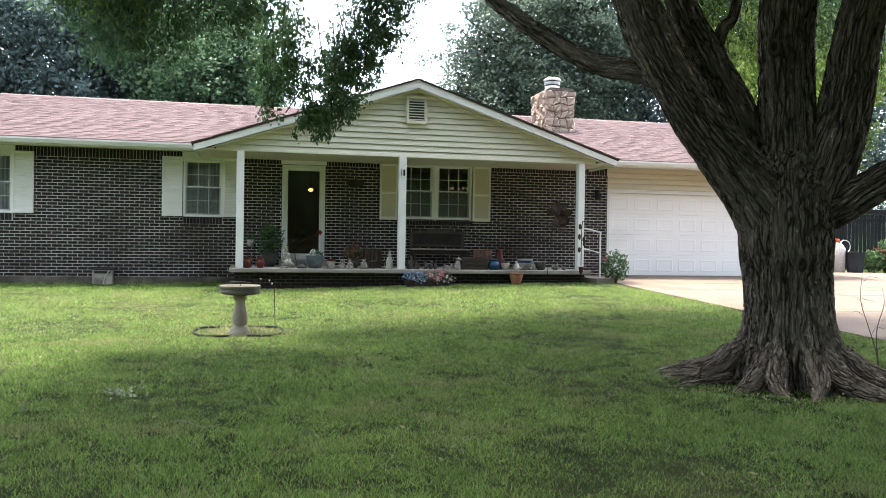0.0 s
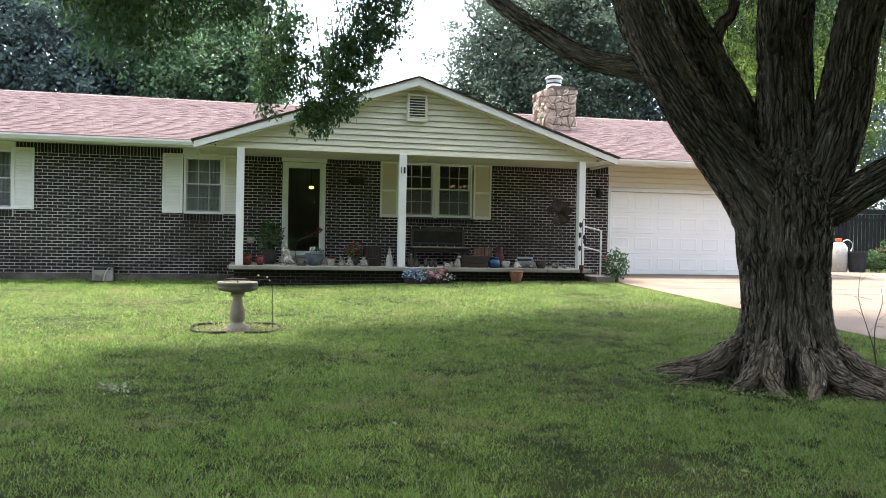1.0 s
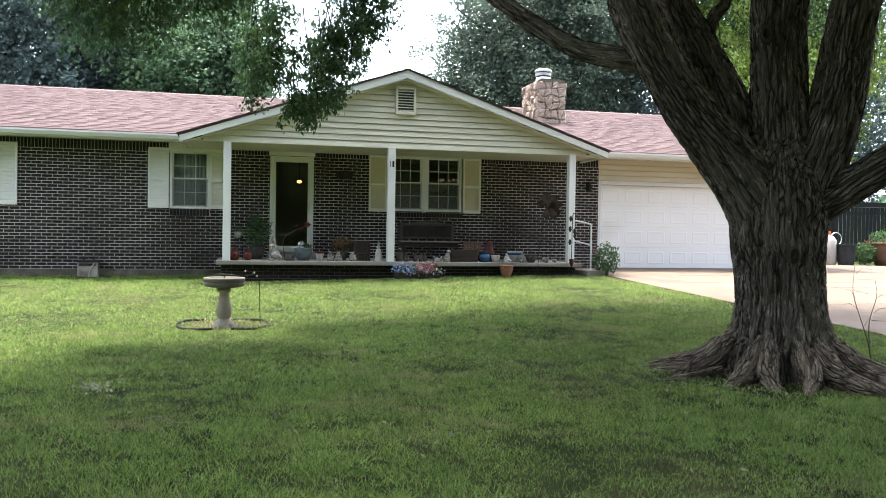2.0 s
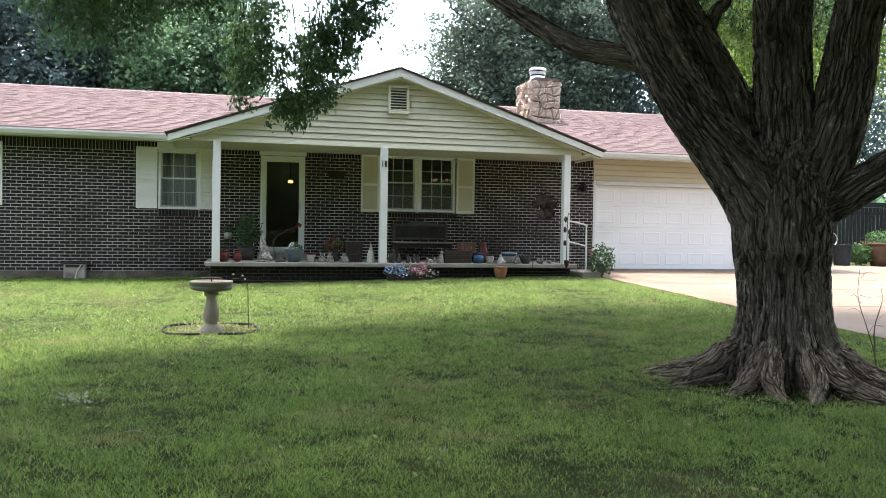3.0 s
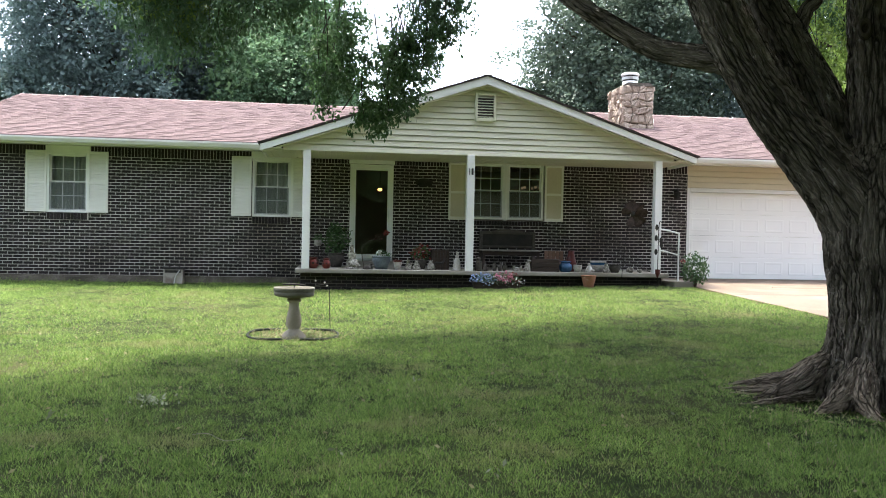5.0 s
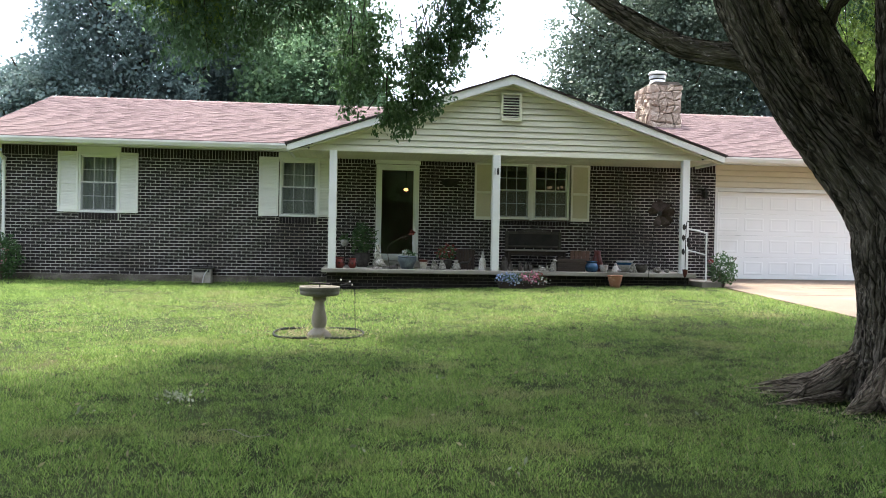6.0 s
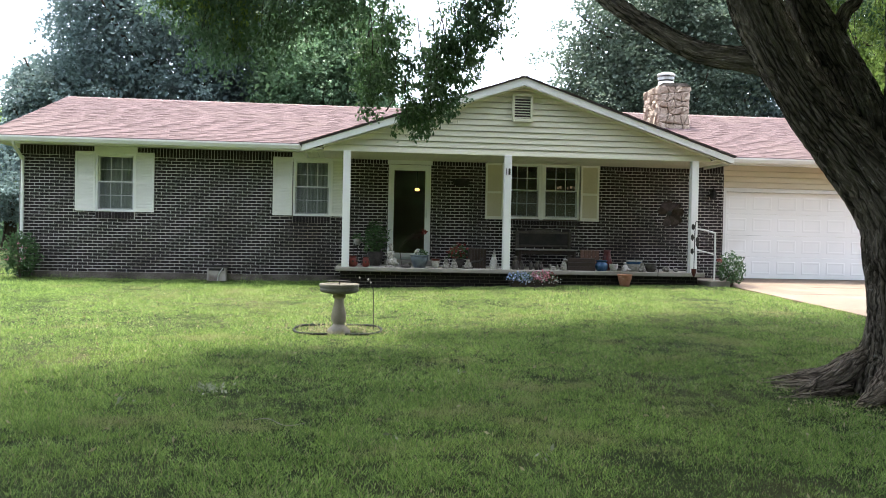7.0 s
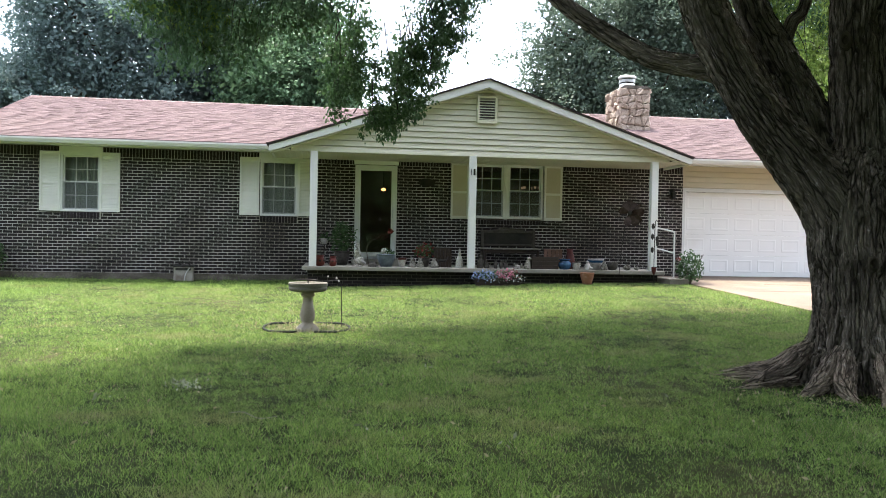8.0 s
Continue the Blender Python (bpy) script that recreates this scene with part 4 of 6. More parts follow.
sprays("hanging", (-5.4, -4.4), (-9.9, -9.3), 4.2, ([-5.4, -5.0, -4.4], [3.0, 2.6, 2.9]), 26, 0.055, LEAF_SUNLIT, 13, 90, oak, 0.07)
sprays("hanging", (2.6, 6.8), (-8.4, -6.6), 5.6, ([2.6, 3.6, 5.0, 6.8], [3.9, 3.2, 2.9, 2.7]), 105, 0.075, LEAF_SUNLIT, 14, 75, oak, 0.13)
sprays("hanging", (2.6, 6.8), (-8.6, -6.8), 5.6, ([2.6, 3.6, 5.0, 6.8], [4.3, 3.8, 3.6, 3.2]), 135, 0.075, LEAF, 16, 75, oak, 0.13)
sprays("hanging", (-1.2, 0.4), (-9.8, -8.6), 5.0, ([-1.2, -0.6, 0.4], [3.75, 4.1, 4.0]), 30, 0.065, LEAF, 15, 70, oak, 0.10)


def unseen_canopy(seed, count, centre, radii, low, per, leaf_size, mat, parent):
    rng = np.random.default_rng(seed)
    d = rng.normal(size=(count, 3))
    d /= np.linalg.norm(d, axis=1, keepdims=True)
    c = np.array(centre) + d * np.array(radii) * rng.uniform(0.45, 1.0, (count, 1)) ** 0.6
    c = c[c[:, 2] > low]
    p = np.repeat(c, per, axis=0) + rng.normal(size=(len(c) * per, 3)) * np.array((0.45, 0.45, 0.3))
    ob = finish("crown", leaf_mesh("crown", p, leaf_size, rng, 0.45, 0.3), mat, parent)
    return tagged(ob, kind="stuff")


# seeds 22 to 25: unseen leaf masses, added to block sky and sun
unseen_canopy(22, 600, (5.0, -19.5, 8.0), (6.0, 4.0, 3.0), 5.0, 40, 0.28, LEAF, oak)
unseen_canopy(23, 520, (2.6, -14.6, 5.3), (4.6, 3.0, 1.6), 3.9, 36, 0.30, LEAF, oak)
unseen_canopy(25, 480, (-1.0, -21.0, 6.8), (8.5, 3.2, 2.2), 4.4, 44, 0.28, LEAF, oak)
unseen_canopy(24, 420, (0.6, -8.0, 8.2), (4.2, 2.6, 1.6), 6.2, 44, 0.26, LEAF, oak)
unseen_canopy(21, 1800, (0.3, -14.6, 9.0), (10.5, 7.2, 3.4), 6.0, 44, 0.26, LEAF, oak)


# ---- trees behind the house ----
def tree(label, x, y, height, radii, mat, seed, clusters, per=72, leaf_size=0.135, trunk=0.3, low=1.5, group=""):
    rng = np.random.default_rng(seed)
    z0 = float(level(x, min(y, 10)))
    t = thing("tree", label, "tree", (x, y, z0), group=group)
    h = height - radii[2]
    part("trunk", tube(bmesh.new(), [(0, 0, -0.3, trunk * 1.4), (0.1, 0, 1.2, trunk), (-0.1, 0.1, h * 0.6, trunk * 0.8), (0.15, 0, h, trunk * 0.5), (0.0, 0, height - 0.8, 0.05)], 4, 12), FAR_BARK, t, smooth=True)
    for k in range(9):
        a = rng.uniform(0, 2 * math.pi)
        zs = h * rng.uniform(0.45, 1.0)
        c, s = math.cos(a), math.sin(a)
        e = rng.uniform(0.6, 0.9)
        part("limb", tube(bmesh.new(), [(0, 0, zs, trunk * 0.45), (c * radii[0] * 0.35, s * radii[1] * 0.35, zs + 0.9, trunk * 0.3), (c * radii[0] * e, s * radii[1] * e, zs + rng.uniform(1.2, 3.0), 0.03)], 4, 7), FAR_BARK, t)
    # boughs first, then clumps round each, so that the outline is uneven and has gaps
    nb = max(12, clusters // 12)
    d = rng.normal(size=(nb, 3))
    d /= np.linalg.norm(d, axis=1, keepdims=True)
    boughs = np.array((0, 0, h)) + d * np.array(radii) * rng.uniform(0.6, 1.0, (nb, 1))
    c = boughs[rng.integers(0, nb, clusters)] + rng.normal(size=(clusters, 3)) * np.array(radii) * 0.11
    c = c[c[:, 2] > low]
    p = np.repeat(c, per, axis=0) + rng.normal(size=(len(c) * per, 3)) * np.array((0.25, 0.25, 0.16))
    tagged(finish("crown", leaf_mesh("crown", p, leaf_size, rng, 0.7, 0.1, 0.6), mat, t), kind="stuff")
    # the dense inside of the crown
    n = clusters * 36
    d = rng.normal(size=(n, 3))
    d /= np.linalg.norm(d, axis=1, keepdims=True)
    p = np.array((0, 0, h)) + d * np.array(radii) * rng.uniform(0.35, 0.9, (n, 1))
    tagged(finish("inner_leaves", leaf_mesh("inner_leaves", p[p[:, 2] > low], 0.19, rng, 0.65, 0.2), mat, t), kind="stuff")
    return t


tree("tall dark blue-green tree with a ragged dense crown", -11.6, 15.5, 15, (4.1, 3.5, 6.4), LEAF_HAZY, 31, 800, group="trees behind the house")
tree("low dark blue-green tree beside the taller one", -15.8, 16.5, 8.4, (1.9, 1.8, 2.3), LEAF_HAZY, 40, 240, trunk=0.15, group="trees behind the house")
tree("tall dark green tree with a ragged dense crown", -7.4, 17.5, 15.5, (4.0, 3.5, 6.8), LEAF_HAZY, 32, 700, group="trees behind the house")
tree("broad mid-green tree with light leaf tips", -4.9, 14.5, 10.5, (3.3, 3.0, 4.6), LEAF_MID, 33, 700, group="trees behind the house")
tree("rounded grey-green tree behind the chimney", 9.4, 15.5, 13.8, (4.7, 4.0, 6.0), LEAF_GREY, 34, 1050, group="trees behind the house")
tree("sunlit yellow-green tree beyond the garage", 17.8, 12.0, 13.5, (4.0, 3.4, 6.3), LEAF_SUNLIT, 39, 560, group="trees behind the house")
tree("dark green tree behind the garage", 15.5, 16.0, 13, (4.2, 3.8, 6.0), LEAF_HAZY, 35, 520, group="trees behind the house")
tree("dark green tree beyond the driveway", 22.5, 14.0, 15.5, (4.6, 3.8, 7.5), LEAF_HAZY, 36, 480, group="trees behind the house")
tree("dark green tree at the yard's west end", -21.5, 27, 6.5, (4.5, 3.8, 3.2), LEAF_HAZY, 37, 380, group="trees behind the house")
tree("pale sunlit tree far behind the yard", -30, 46, 10.5, (3.5, 3, 4.0), LEAF_SUNLIT, 38, 260, 60, 0.28, group="trees behind the house")


def far_woods(seed, spread, near, far, top, n, mat=LEAF_MID):
    rng = np.random.default_rng(seed)
    a = rng.uniform(*spread, n)
    r = rng.uniform(near, far, n)
    c = np.stack([np.sin(a) * r, -16 + np.cos(a) * r, rng.uniform(-0.6, top, n) * (0.7 + 0.3 * np.sin(a * 17))], -1)
    p = np.repeat(c, 30, axis=0) + rng.normal(size=(n * 30, 3)) * np.array((1.3, 1.3, 0.8))
    ob = finish("far_woods", leaf_mesh("far_woods", p, 1.15, rng, 0.6, 0.1), mat)
    return tagged(ob, "hazy green line of distant trees, added to close the horizon", "woods", kind="stuff")


far_woods(41, (-1.3, 1.3), 62, 80, 6.0, 900)
# unseen woods behind the camera, added to cut low sky light and reflections
far_woods(42, (1.3, 4.98), 44, 58, 21.0, 2600, LEAF)


# ---- grass ----
def patches(x, y, size, seed):
    """Smooth random patches of a given size, 0 to 1."""
    table = np.random.default_rng(seed).random((64, 64))
    u, v = x / size + 200.0, y / size + 200.0
    i, j = np.floor(u).astype(int), np.floor(v).astype(int)
    a, b = u - i, v - j
    a, b = a * a * (3 - 2 * a), b * b * (3 - 2 * b)
    i, j, i1, j1 = i % 64, j % 64, (i + 1) % 64, (j + 1) % 64
    return (table[i, j] * (1 - a) + table[i1, j] * a) * (1 - b) + (table[i, j1] * (1 - a) + table[i1, j1] * a) * b


def grass(name, x0, x1, y0, y1, per_m2, tall, wide, seed, mat=GRASS, keep=None):
    rng = np.random.default_rng(seed)
    n = int((x1 - x0) * (y1 - y0) * per_m2)
    x, y = rng.uniform(x0, x1, n), rng.uniform(y0, y1, n)
    tuft = 0.6 * patches(x, y, 0.8, 1) + 0.4 * patches(x, y, 0.33, 2)
    bare = (np.hypot((x - BX) * 0.9, y - BY) < 1.05) & (rng.random(n) < 0.75)
    ok = (x < DRIVE_EDGE - 0.02 + 0.03 * np.sin(y * 3)) & ~((x > PX0 + 0.05) & (x < PX1 + 0.5) & (y > PY - 0.02)) 
    bare |= (np.hypot(x + 3.45, y + 8.1) < 0.5) & (rng.random(n) < 0.6)
    ok &= ~bare
    clump = 0.65 * patches(x, y, 0.16, 3) + 0.35 * patches(x, y, 0.07, 4)
    ok &= rng.random(n) < (0.55 + 0.45 * tuft) * np.clip(2.4 * clump - 0.3, 0.3, 1.0)
    if keep:
        ok &= keep(x, y, rng)
    x, y, tuft = x[ok], y[ok], 0.5 * tuft[ok] + 0.5 * clump[ok]
    n = len(x)
    a = rng.uniform(0, 2 * np.pi, n)
    lean = rng.normal(0, 0.65, (n, 2))
    h = tall * rng.uniform(0.5, 1.3, n) * (0.45 + 1.1 * tuft)
    w = wide * rng.uniform(0.6, 1.2, n) * 0.5
    z = level(x, y) - 0.004
    v = np.empty((n, 3, 3))
    v[:, 0] = np.stack([x - np.cos(a) * w, y - np.sin(a) * w, z], -1)
    v[:, 1] = np.stack([x + np.cos(a) * w, y + np.sin(a) * w, z], -1)
    v[:, 2] = np.stack([x + lean[:, 0] * h, y + lean[:, 1] * h, z + h], -1)
    ob = finish(name, mesh_from(name, v.reshape(-1, 3), np.arange(3 * n).reshape(n, 3)), mat)
    return tagged(ob, "short green lawn grass with yellowing tips", "grass", kind="stuff")


grass("lawn_grass", -8.0, 4.4, -16.2, -12.0, 12500, 0.034, 0.0058, 51)
grass("lawn_grass", -10.0, 4.4, -12.0, -8.0, 6200, 0.036, 0.008, 52)
grass("lawn_grass", -13.0, 4.4, -8.0, 0.0, 2700, 0.036, 0.011, 53)
grass("lawn_grass", -20.0, 12.0, -26.0, -16.2, 260, 0.04, 0.02, 56)
grass("lawn_grass", -20.0, -10.0, -16.2, 4.0, 300, 0.04, 0.02, 57)
dry = grass("dry_grass", -8.0, 4.4, -16.2, -2.0, 750, 0.038, 0.006, 54, DRYGRASS)
thin = grass("dry_grass", -1.0, 4.3, -15.5, -9.5, 1500, 0.024, 0.006, 58, DRYGRASS, lambda x, y, rng: rng.random(len(x)) < np.clip(1.5 - 0.40 * np.hypot(x - BX, y - BY), 0, 0.9) * (0.2 + patches(x, y, 0.5, 8)))
tagged(thin, "thin straw-coloured grass round the old tree", "dry grass")
tagged(dry, "scattered dry straw-coloured grass blades", "dry grass")
edge = grass("tall_grass", -10.4, 4.0, -0.2, -0.07, 700, 0.10, 0.010, 55)


# ---- bird bath and what lies round it ----
def bird_bath(x, y):
    z = float(level(x, y))
    t = thing("bird_bath", "pale cast-concrete bird bath with a grey bowl on lawn", "bird bath", (x, y, z))
    part("pedestal", lathe(bmesh.new(), [(0.145, -0.02), (0.145, 0.02), (0.135, 0.045), (0.10, 0.08), (0.068, 0.105), (0.066, 0.115), (0.084, 0.135), (0.093, 0.18), (0.094, 0.22), (0.080, 0.29), (0.063, 0.36), (0.056, 0.42), (0.058, 0.43), (0.082, 0.445), (0.085, 0.47), (0.075, 0.475), (0.10, 0.50)], 32), CAST_WARM, t, smooth=True)
    part("bowl", lathe(bmesh.new(), [(0.09, 0.49), (0.17, 0.50), (0.225, 0.512), (0.238, 0.525), (0.243, 0.55), (0.236, 0.558), (0.236, 0.566), (0.246, 0.575), (0.248, 0.605), (0.243, 0.617), (0.23, 0.618), (0.222, 0.605), (0.2, 0.575), (0.1, 0.56), (0, 0.555)], 40), BATH_BOWL, t, "weathered grey shallow bowl", smooth=True)
    return t


bird_bath(-3.47, -8.22)
hz = float(level(-3.47, -8.1)) + 0.02
ring = [(-3.48 + 0.55 * math.cos(a), -8.05 + 0.62 * math.sin(a), hz + 0.006 + 0.012 * math.sin(3 * a), 0.015) for a in [2 * math.pi * k / 16 + 4.9 for k in range(16)]]
tagged(part("garden_hose", tube(bmesh.new(), ring, 4, 8), HOSE, None, smooth=True), "dark rubber hose ring lying round the bird bath", "hose")
rng = np.random.default_rng(61)
straw = np.stack([-3.4 + rng.normal(0, 0.33, 900), -8.1 + rng.normal(0, 0.33, 900), np.full(900, hz)], -1)
tagged(finish("dead_grass", leaf_mesh("dead_grass", straw, 0.06, rng, 0.15, 0.0), DRYGRASS), "dead straw round the bird bath's foot", "straw", kind="stuff")

stake = thing("garden_stake", "thin dark wire stake with small white flower ornaments", "stake", (-3.03, -8.0, hz - 0.02))
part("wire", tube(bmesh.new(), [(0, 0, 0, 0.005), (-0.01, 0, 0.3, 0.005), (-0.02, 0, 0.56, 0.005), (-0.08, 0, 0.63, 0.004), (-0.2, 0.02, 0.62, 0.004)], 5, 6), IRON, stake)
for k, (dx, dz) in enumerate(((-0.08, 0.66), (-0.19, 0.68), (-0.05, 0.62))):
    part("ornament", lathe(bmesh.new(), [(0.003, -0.012), (0.013, 0), (0.006, 0.016)], 6, (dx, 0.0, dz)), WHITE_GLAZE, stake)
tray = thing("feeder_bar", "low black bar with a pale saucer", "feeder", (-3.47, -8.22, float(level(-3.47, -8.22)) + 0.6))
part("bar", tube(bmesh.new(), [(-0.14, 0, 0.05, 0.008), (0, 0, 0.052, 0.01), (0.12, 0, 0.045, 0.008)], 3, 6), IRON, tray)
part("stem", tube(bmesh.new(), [(0, 0, -0.06, 0.008), (0, 0, 0.05, 0.008)], 2, 6), IRON, tray)

# sapling beside the great tree
sap = thing("sapling", "bare thin sapling sprouting beside the tree roots", "sapling", (2.62, -11.92, float(level(2.62, -11.92))))
part("stem", tube(bmesh.new(), [(0.05, 0, -0.03, 0.009), (0.0, 0, 0.22, 0.006), (-0.10, 0, 0.48, 0.004), (-0.17, 0.02, 0.72, 0.003), (-0.16, 0.02, 0.98, 0.0015)], 5, 6), TWIG, sap)
part("stem", tube(bmesh.new(), [(0.02, 0, 0.12, 0.007), (0.02, 0.02, 0.42, 0.005), (0.08, 0, 0.68, 0.003), (0.06, 0, 0.84, 0.0015)], 5, 6), TWIG, sap)
for x, z, dx, dz in ((-0.16, 0.9, 0.17, 0.04), (-0.17, 0.74, 0.15, -0.03), (-0.12, 0.55, -0.17, 0.05), (-0.06, 0.38, 0.15, 0.06), (0.07, 0.66, 0.19, 0.02), (0.05, 0.52, 0.2, 0.03), (0.03, 0.45, 0.22, -0.02), (-0.15, 0.66, -0.12, 0.07)):
    part("twig", tube(bmesh.new(), [(x, 0, z, 0.0022), (x + dx * 0.5, 0.02, z + dz + 0.015, 0.0016), (x + dx, 0.0, z + dz, 0.001)], 3, 5), TWIG, sap)

# litter on the lawn
rng = np.random.default_rng(62)
spots = [(-4.37, -11.99, 46, 0.075, 0.05), (-4.48, -11.95, 10, 0.03, 0.05), (-4.9, -12.5, 5, 0.04, 0.05), (-2.96, -13.55, 3, 0.02, 0.035), (-2.09, -13.97, 4, 0.03, 0.03), (-0.5, -12.8, 3, 0.05, 0.03), (-2.3, -11.2, 5, 0.03, 0.03), (0.2, -13.5, 4, 0.03, 0.03)]
p = np.concatenate([np.stack([x + rng.normal(0, s, n), y + rng.normal(0, s, n), level(x, y) + rng.uniform(0.03, 0.055, n)], -1) for x, y, n, s, _ in spots])
tagged(finish("fallen_leaves", leaf_mesh("fallen_leaves", p, 0.045, rng, 0.5, 0.0), material("fallen_leaf", (0.14, 0.17, 0.09), (0.36, 0.37, 0.25), 9, 0.6, 0, island=0.5)), "pale fallen leaves scattered over the lawn", "leaves", kind="stuff")
p = np.stack([rng.uniform(-7.5, 4, 420), rng.uniform(-15.5, -5, 420)], -1)
p = np.concatenate([p, level(p[:, 0], p[:, 1])[:, None] + 0.04], 1)
tagged(finish("fallen_leaves", leaf_mesh("fallen_leaves", p, 0.04, rng, 0.5, 0.0), DRYGRASS), "small dry leaves scattered over the lawn", "leaves", kind="stuff")
rng = np.random.default_rng(63)
a, r = rng.uniform(0, 6.283, 900), rng.normal(0.95, 0.25, 900)
p = np.stack([BX + r * np.cos(a), BY + r * np.sin(a)], -1)
p = np.concatenate([p, level(p[:, 0], p[:, 1])[:, None] + 0.02], 1)
tagged(finish("leaf_litter", leaf_mesh("leaf_litter", p, 0.03, rng, 0.4, 0.0), DRYGRASS), "dry brown leaf litter round the tree roots", "leaf litter", kind="stuff")
zt = float(level(-3.6, -13.2)) + 0.035
tagged(part("fallen_twig", tube(bmesh.new(), [(-3.9, -13.05, zt, 0.0018), (-3.8, -13.07, zt + 0.01, 0.0025), (-3.68, -13.18, zt - 0.012, 0.002), (-3.55, -13.2, zt + 0.008, 0.0013)], 4, 5), WOOD_PALE), "thin fallen twig lying in the grass", "twig")


# ---- along the porch ----
FLOOR = 0.17


def pot(name, label, x, y, z, r, h, mat, belly=1.0, rim=0.012, group="porch pots", round_pot=False):
    t = thing(name, label, "pot", (x, y, z), group=group)
    part("body", lathe(bmesh.new(), [(r * 0.68, 0), (r * 0.92, h * 0.12), (r * 1.1, h * 0.38), (r * 1.06, h * 0.6), (r * 0.8, h * 0.8), (r * 0.74, h * 0.86), (r * 0.6, h * 0.86), (0, h * 0.6)] if round_pot else [(r * 0.62, 0), (r * 0.8 * belly, h * 0.3), (r * belly, h * 0.6), (r * 0.95, h * 0.85), (r * 0.92, h * 0.9), (r * 0.86, h * 0.88), (r * 0.7, h * 0.6), (0, h * 0.55)], 24), mat, t, smooth=True)
    part("rim", lathe(bmesh.new(), [(r * 0.74, h * 0.85), (r * 0.92, h * 0.93), (r * 0.94, h), (r * 0.86, h), (r * 0.7, h * 0.87)] if round_pot else [(r * 0.9, h * 0.88), (r * 1.02, h * 0.89), (r * 1.02, h - 0.004), (r * 0.98, h), (r * 0.88, h), (r * 0.88, h * 0.9)], 24), mat, t, smooth=True)
    return t


# black discs on the pot's side stand in for the shade inside its holes
def holes(t, r, h):
    for k in range(3):
        a = -1.57 + (k - 1) * 0.9
        part("cut_out", lathe(bmesh.new(), [(0.0, -0.004), (r * 0.24, -0.003), (r * 0.24, 0.004), (0, 0.006)], 10, (0, 0, 0)), IRON, t).matrix_basis = pose(math.cos(a) * r * 1.09, math.sin(a) * r * 1.09, h * 0.5, 90, 0, math.degrees(a) + 90)


holes(pot("strawberry_pot", "red-brown clay pot with dark cut-outs beside the post", -3.38, -1.62, FLOOR, 0.095, 0.22, RED_GLAZE, round_pot=True), 0.095, 0.22)
holes(pot("strawberry_pot", "small red-brown clay pot with dark cut-outs", -3.12, -1.62, FLOOR, 0.075, 0.2, RED_GLAZE, round_pot=True), 0.075, 0.2)


def leafy(t, centre, radii, count, size, mat, seed, slim=0.5, droop=0.2, name="leaves"):
    rng = np.random.default_rng(seed)
    d = rng.normal(size=(count, 3))
    d /= np.linalg.norm(d, axis=1, keepdims=True) / rng.uniform(0.2, 1.0, (count, 1)) ** 0.5
    ob = finish(name, leaf_mesh(name, np.array(centre) + d * np.array(radii), size, rng, slim, droop), mat, t)
    return tagged(ob, kind="stuff")


t = pot("planter", "tall dark potted plant with hanging fronds by the door", -2.92, -0.75, FLOOR, 0.17, 0.3, CAST_DARK)
leafy(t, (0, 0, 0.6), (0.27, 0.2, 0.34), 700, 0.11, LEAF, 71, 0.22, 0.1)
part("stems", tube(bmesh.new(), [(0, 0, 0.2, 0.012), (0.04, 0, 0.6, 0.008), (0.1, -0.05, 0.95, 0.004)], 4, 5), TWIG, t)
t = thing("plant_stand", "wire plant stand holding a small white pot", "plant stand", (-3.3, -0.6, FLOOR))
for dx in (-0.07, 0.07):
    part("leg", tube(bmesh.new(), [(dx * 1.3, 0, 0, 0.008), (dx, 0, 0.42, 0.008)], 2, 6), IRON, t)
part("leg", tube(bmesh.new(), [(0, 0.09, 0, 0.008), (0, 0.07, 0.42, 0.008)], 2, 6), IRON, t)
part("shelf", lathe(bmesh.new(), [(0.1, 0.42), (0.1, 0.435), (0, 0.435)], 16), IRON, t)
t = pot("flower_pot", "small white pot with trailing green leaves", -3.3, -0.6, FLOOR + 0.436, 0.085, 0.13, WHITE_GLAZE)
leafy(t, (0, 0, 0.17), (0.1, 0.08, 0.08), 90, 0.06, LEAF, 72)


def statue(label, x, y, profile, mat, name="statue", lean=0.0, squash=0.8, head=None, wings=None, z=FLOOR):
    bm = bmesh.new()
    lathe(bm, [(0.0005, 0)] + profile + [(0.0005, profile[-1][1] + 0.004)], 18, (0, 0, 0), squash)
    if head:
        hx, hz, hr = head
        bmesh.ops.create_uvsphere(bm, u_segments=12, v_segments=8, radius=hr, matrix=Matrix.Translation((hx, -0.01, hz)))
    for wx, wz, wr, wh in wings or ():
        bmesh.ops.create_uvsphere(bm, u_segments=10, v_segments=6, radius=1, matrix=Matrix.LocRotScale((wx, -0.03, wz), None, (wr, wr * 0.8, wh)))
    for v in bm.verts:
        v.co.x += lean * v.co.z
        v.co += 0.004 * noise.noise_vector(v.co * 40)
    ob = part(name, bm, mat, None, smooth=True)
    skin = ob.modifiers.new("one_skin", "REMESH")
    skin.mode, skin.voxel_size, skin.use_smooth_shade = "VOXEL", 0.008, True
    ob.matrix_basis = pose(x, y, z)
    return tagged(ob, label, "statue", "porch figurines")


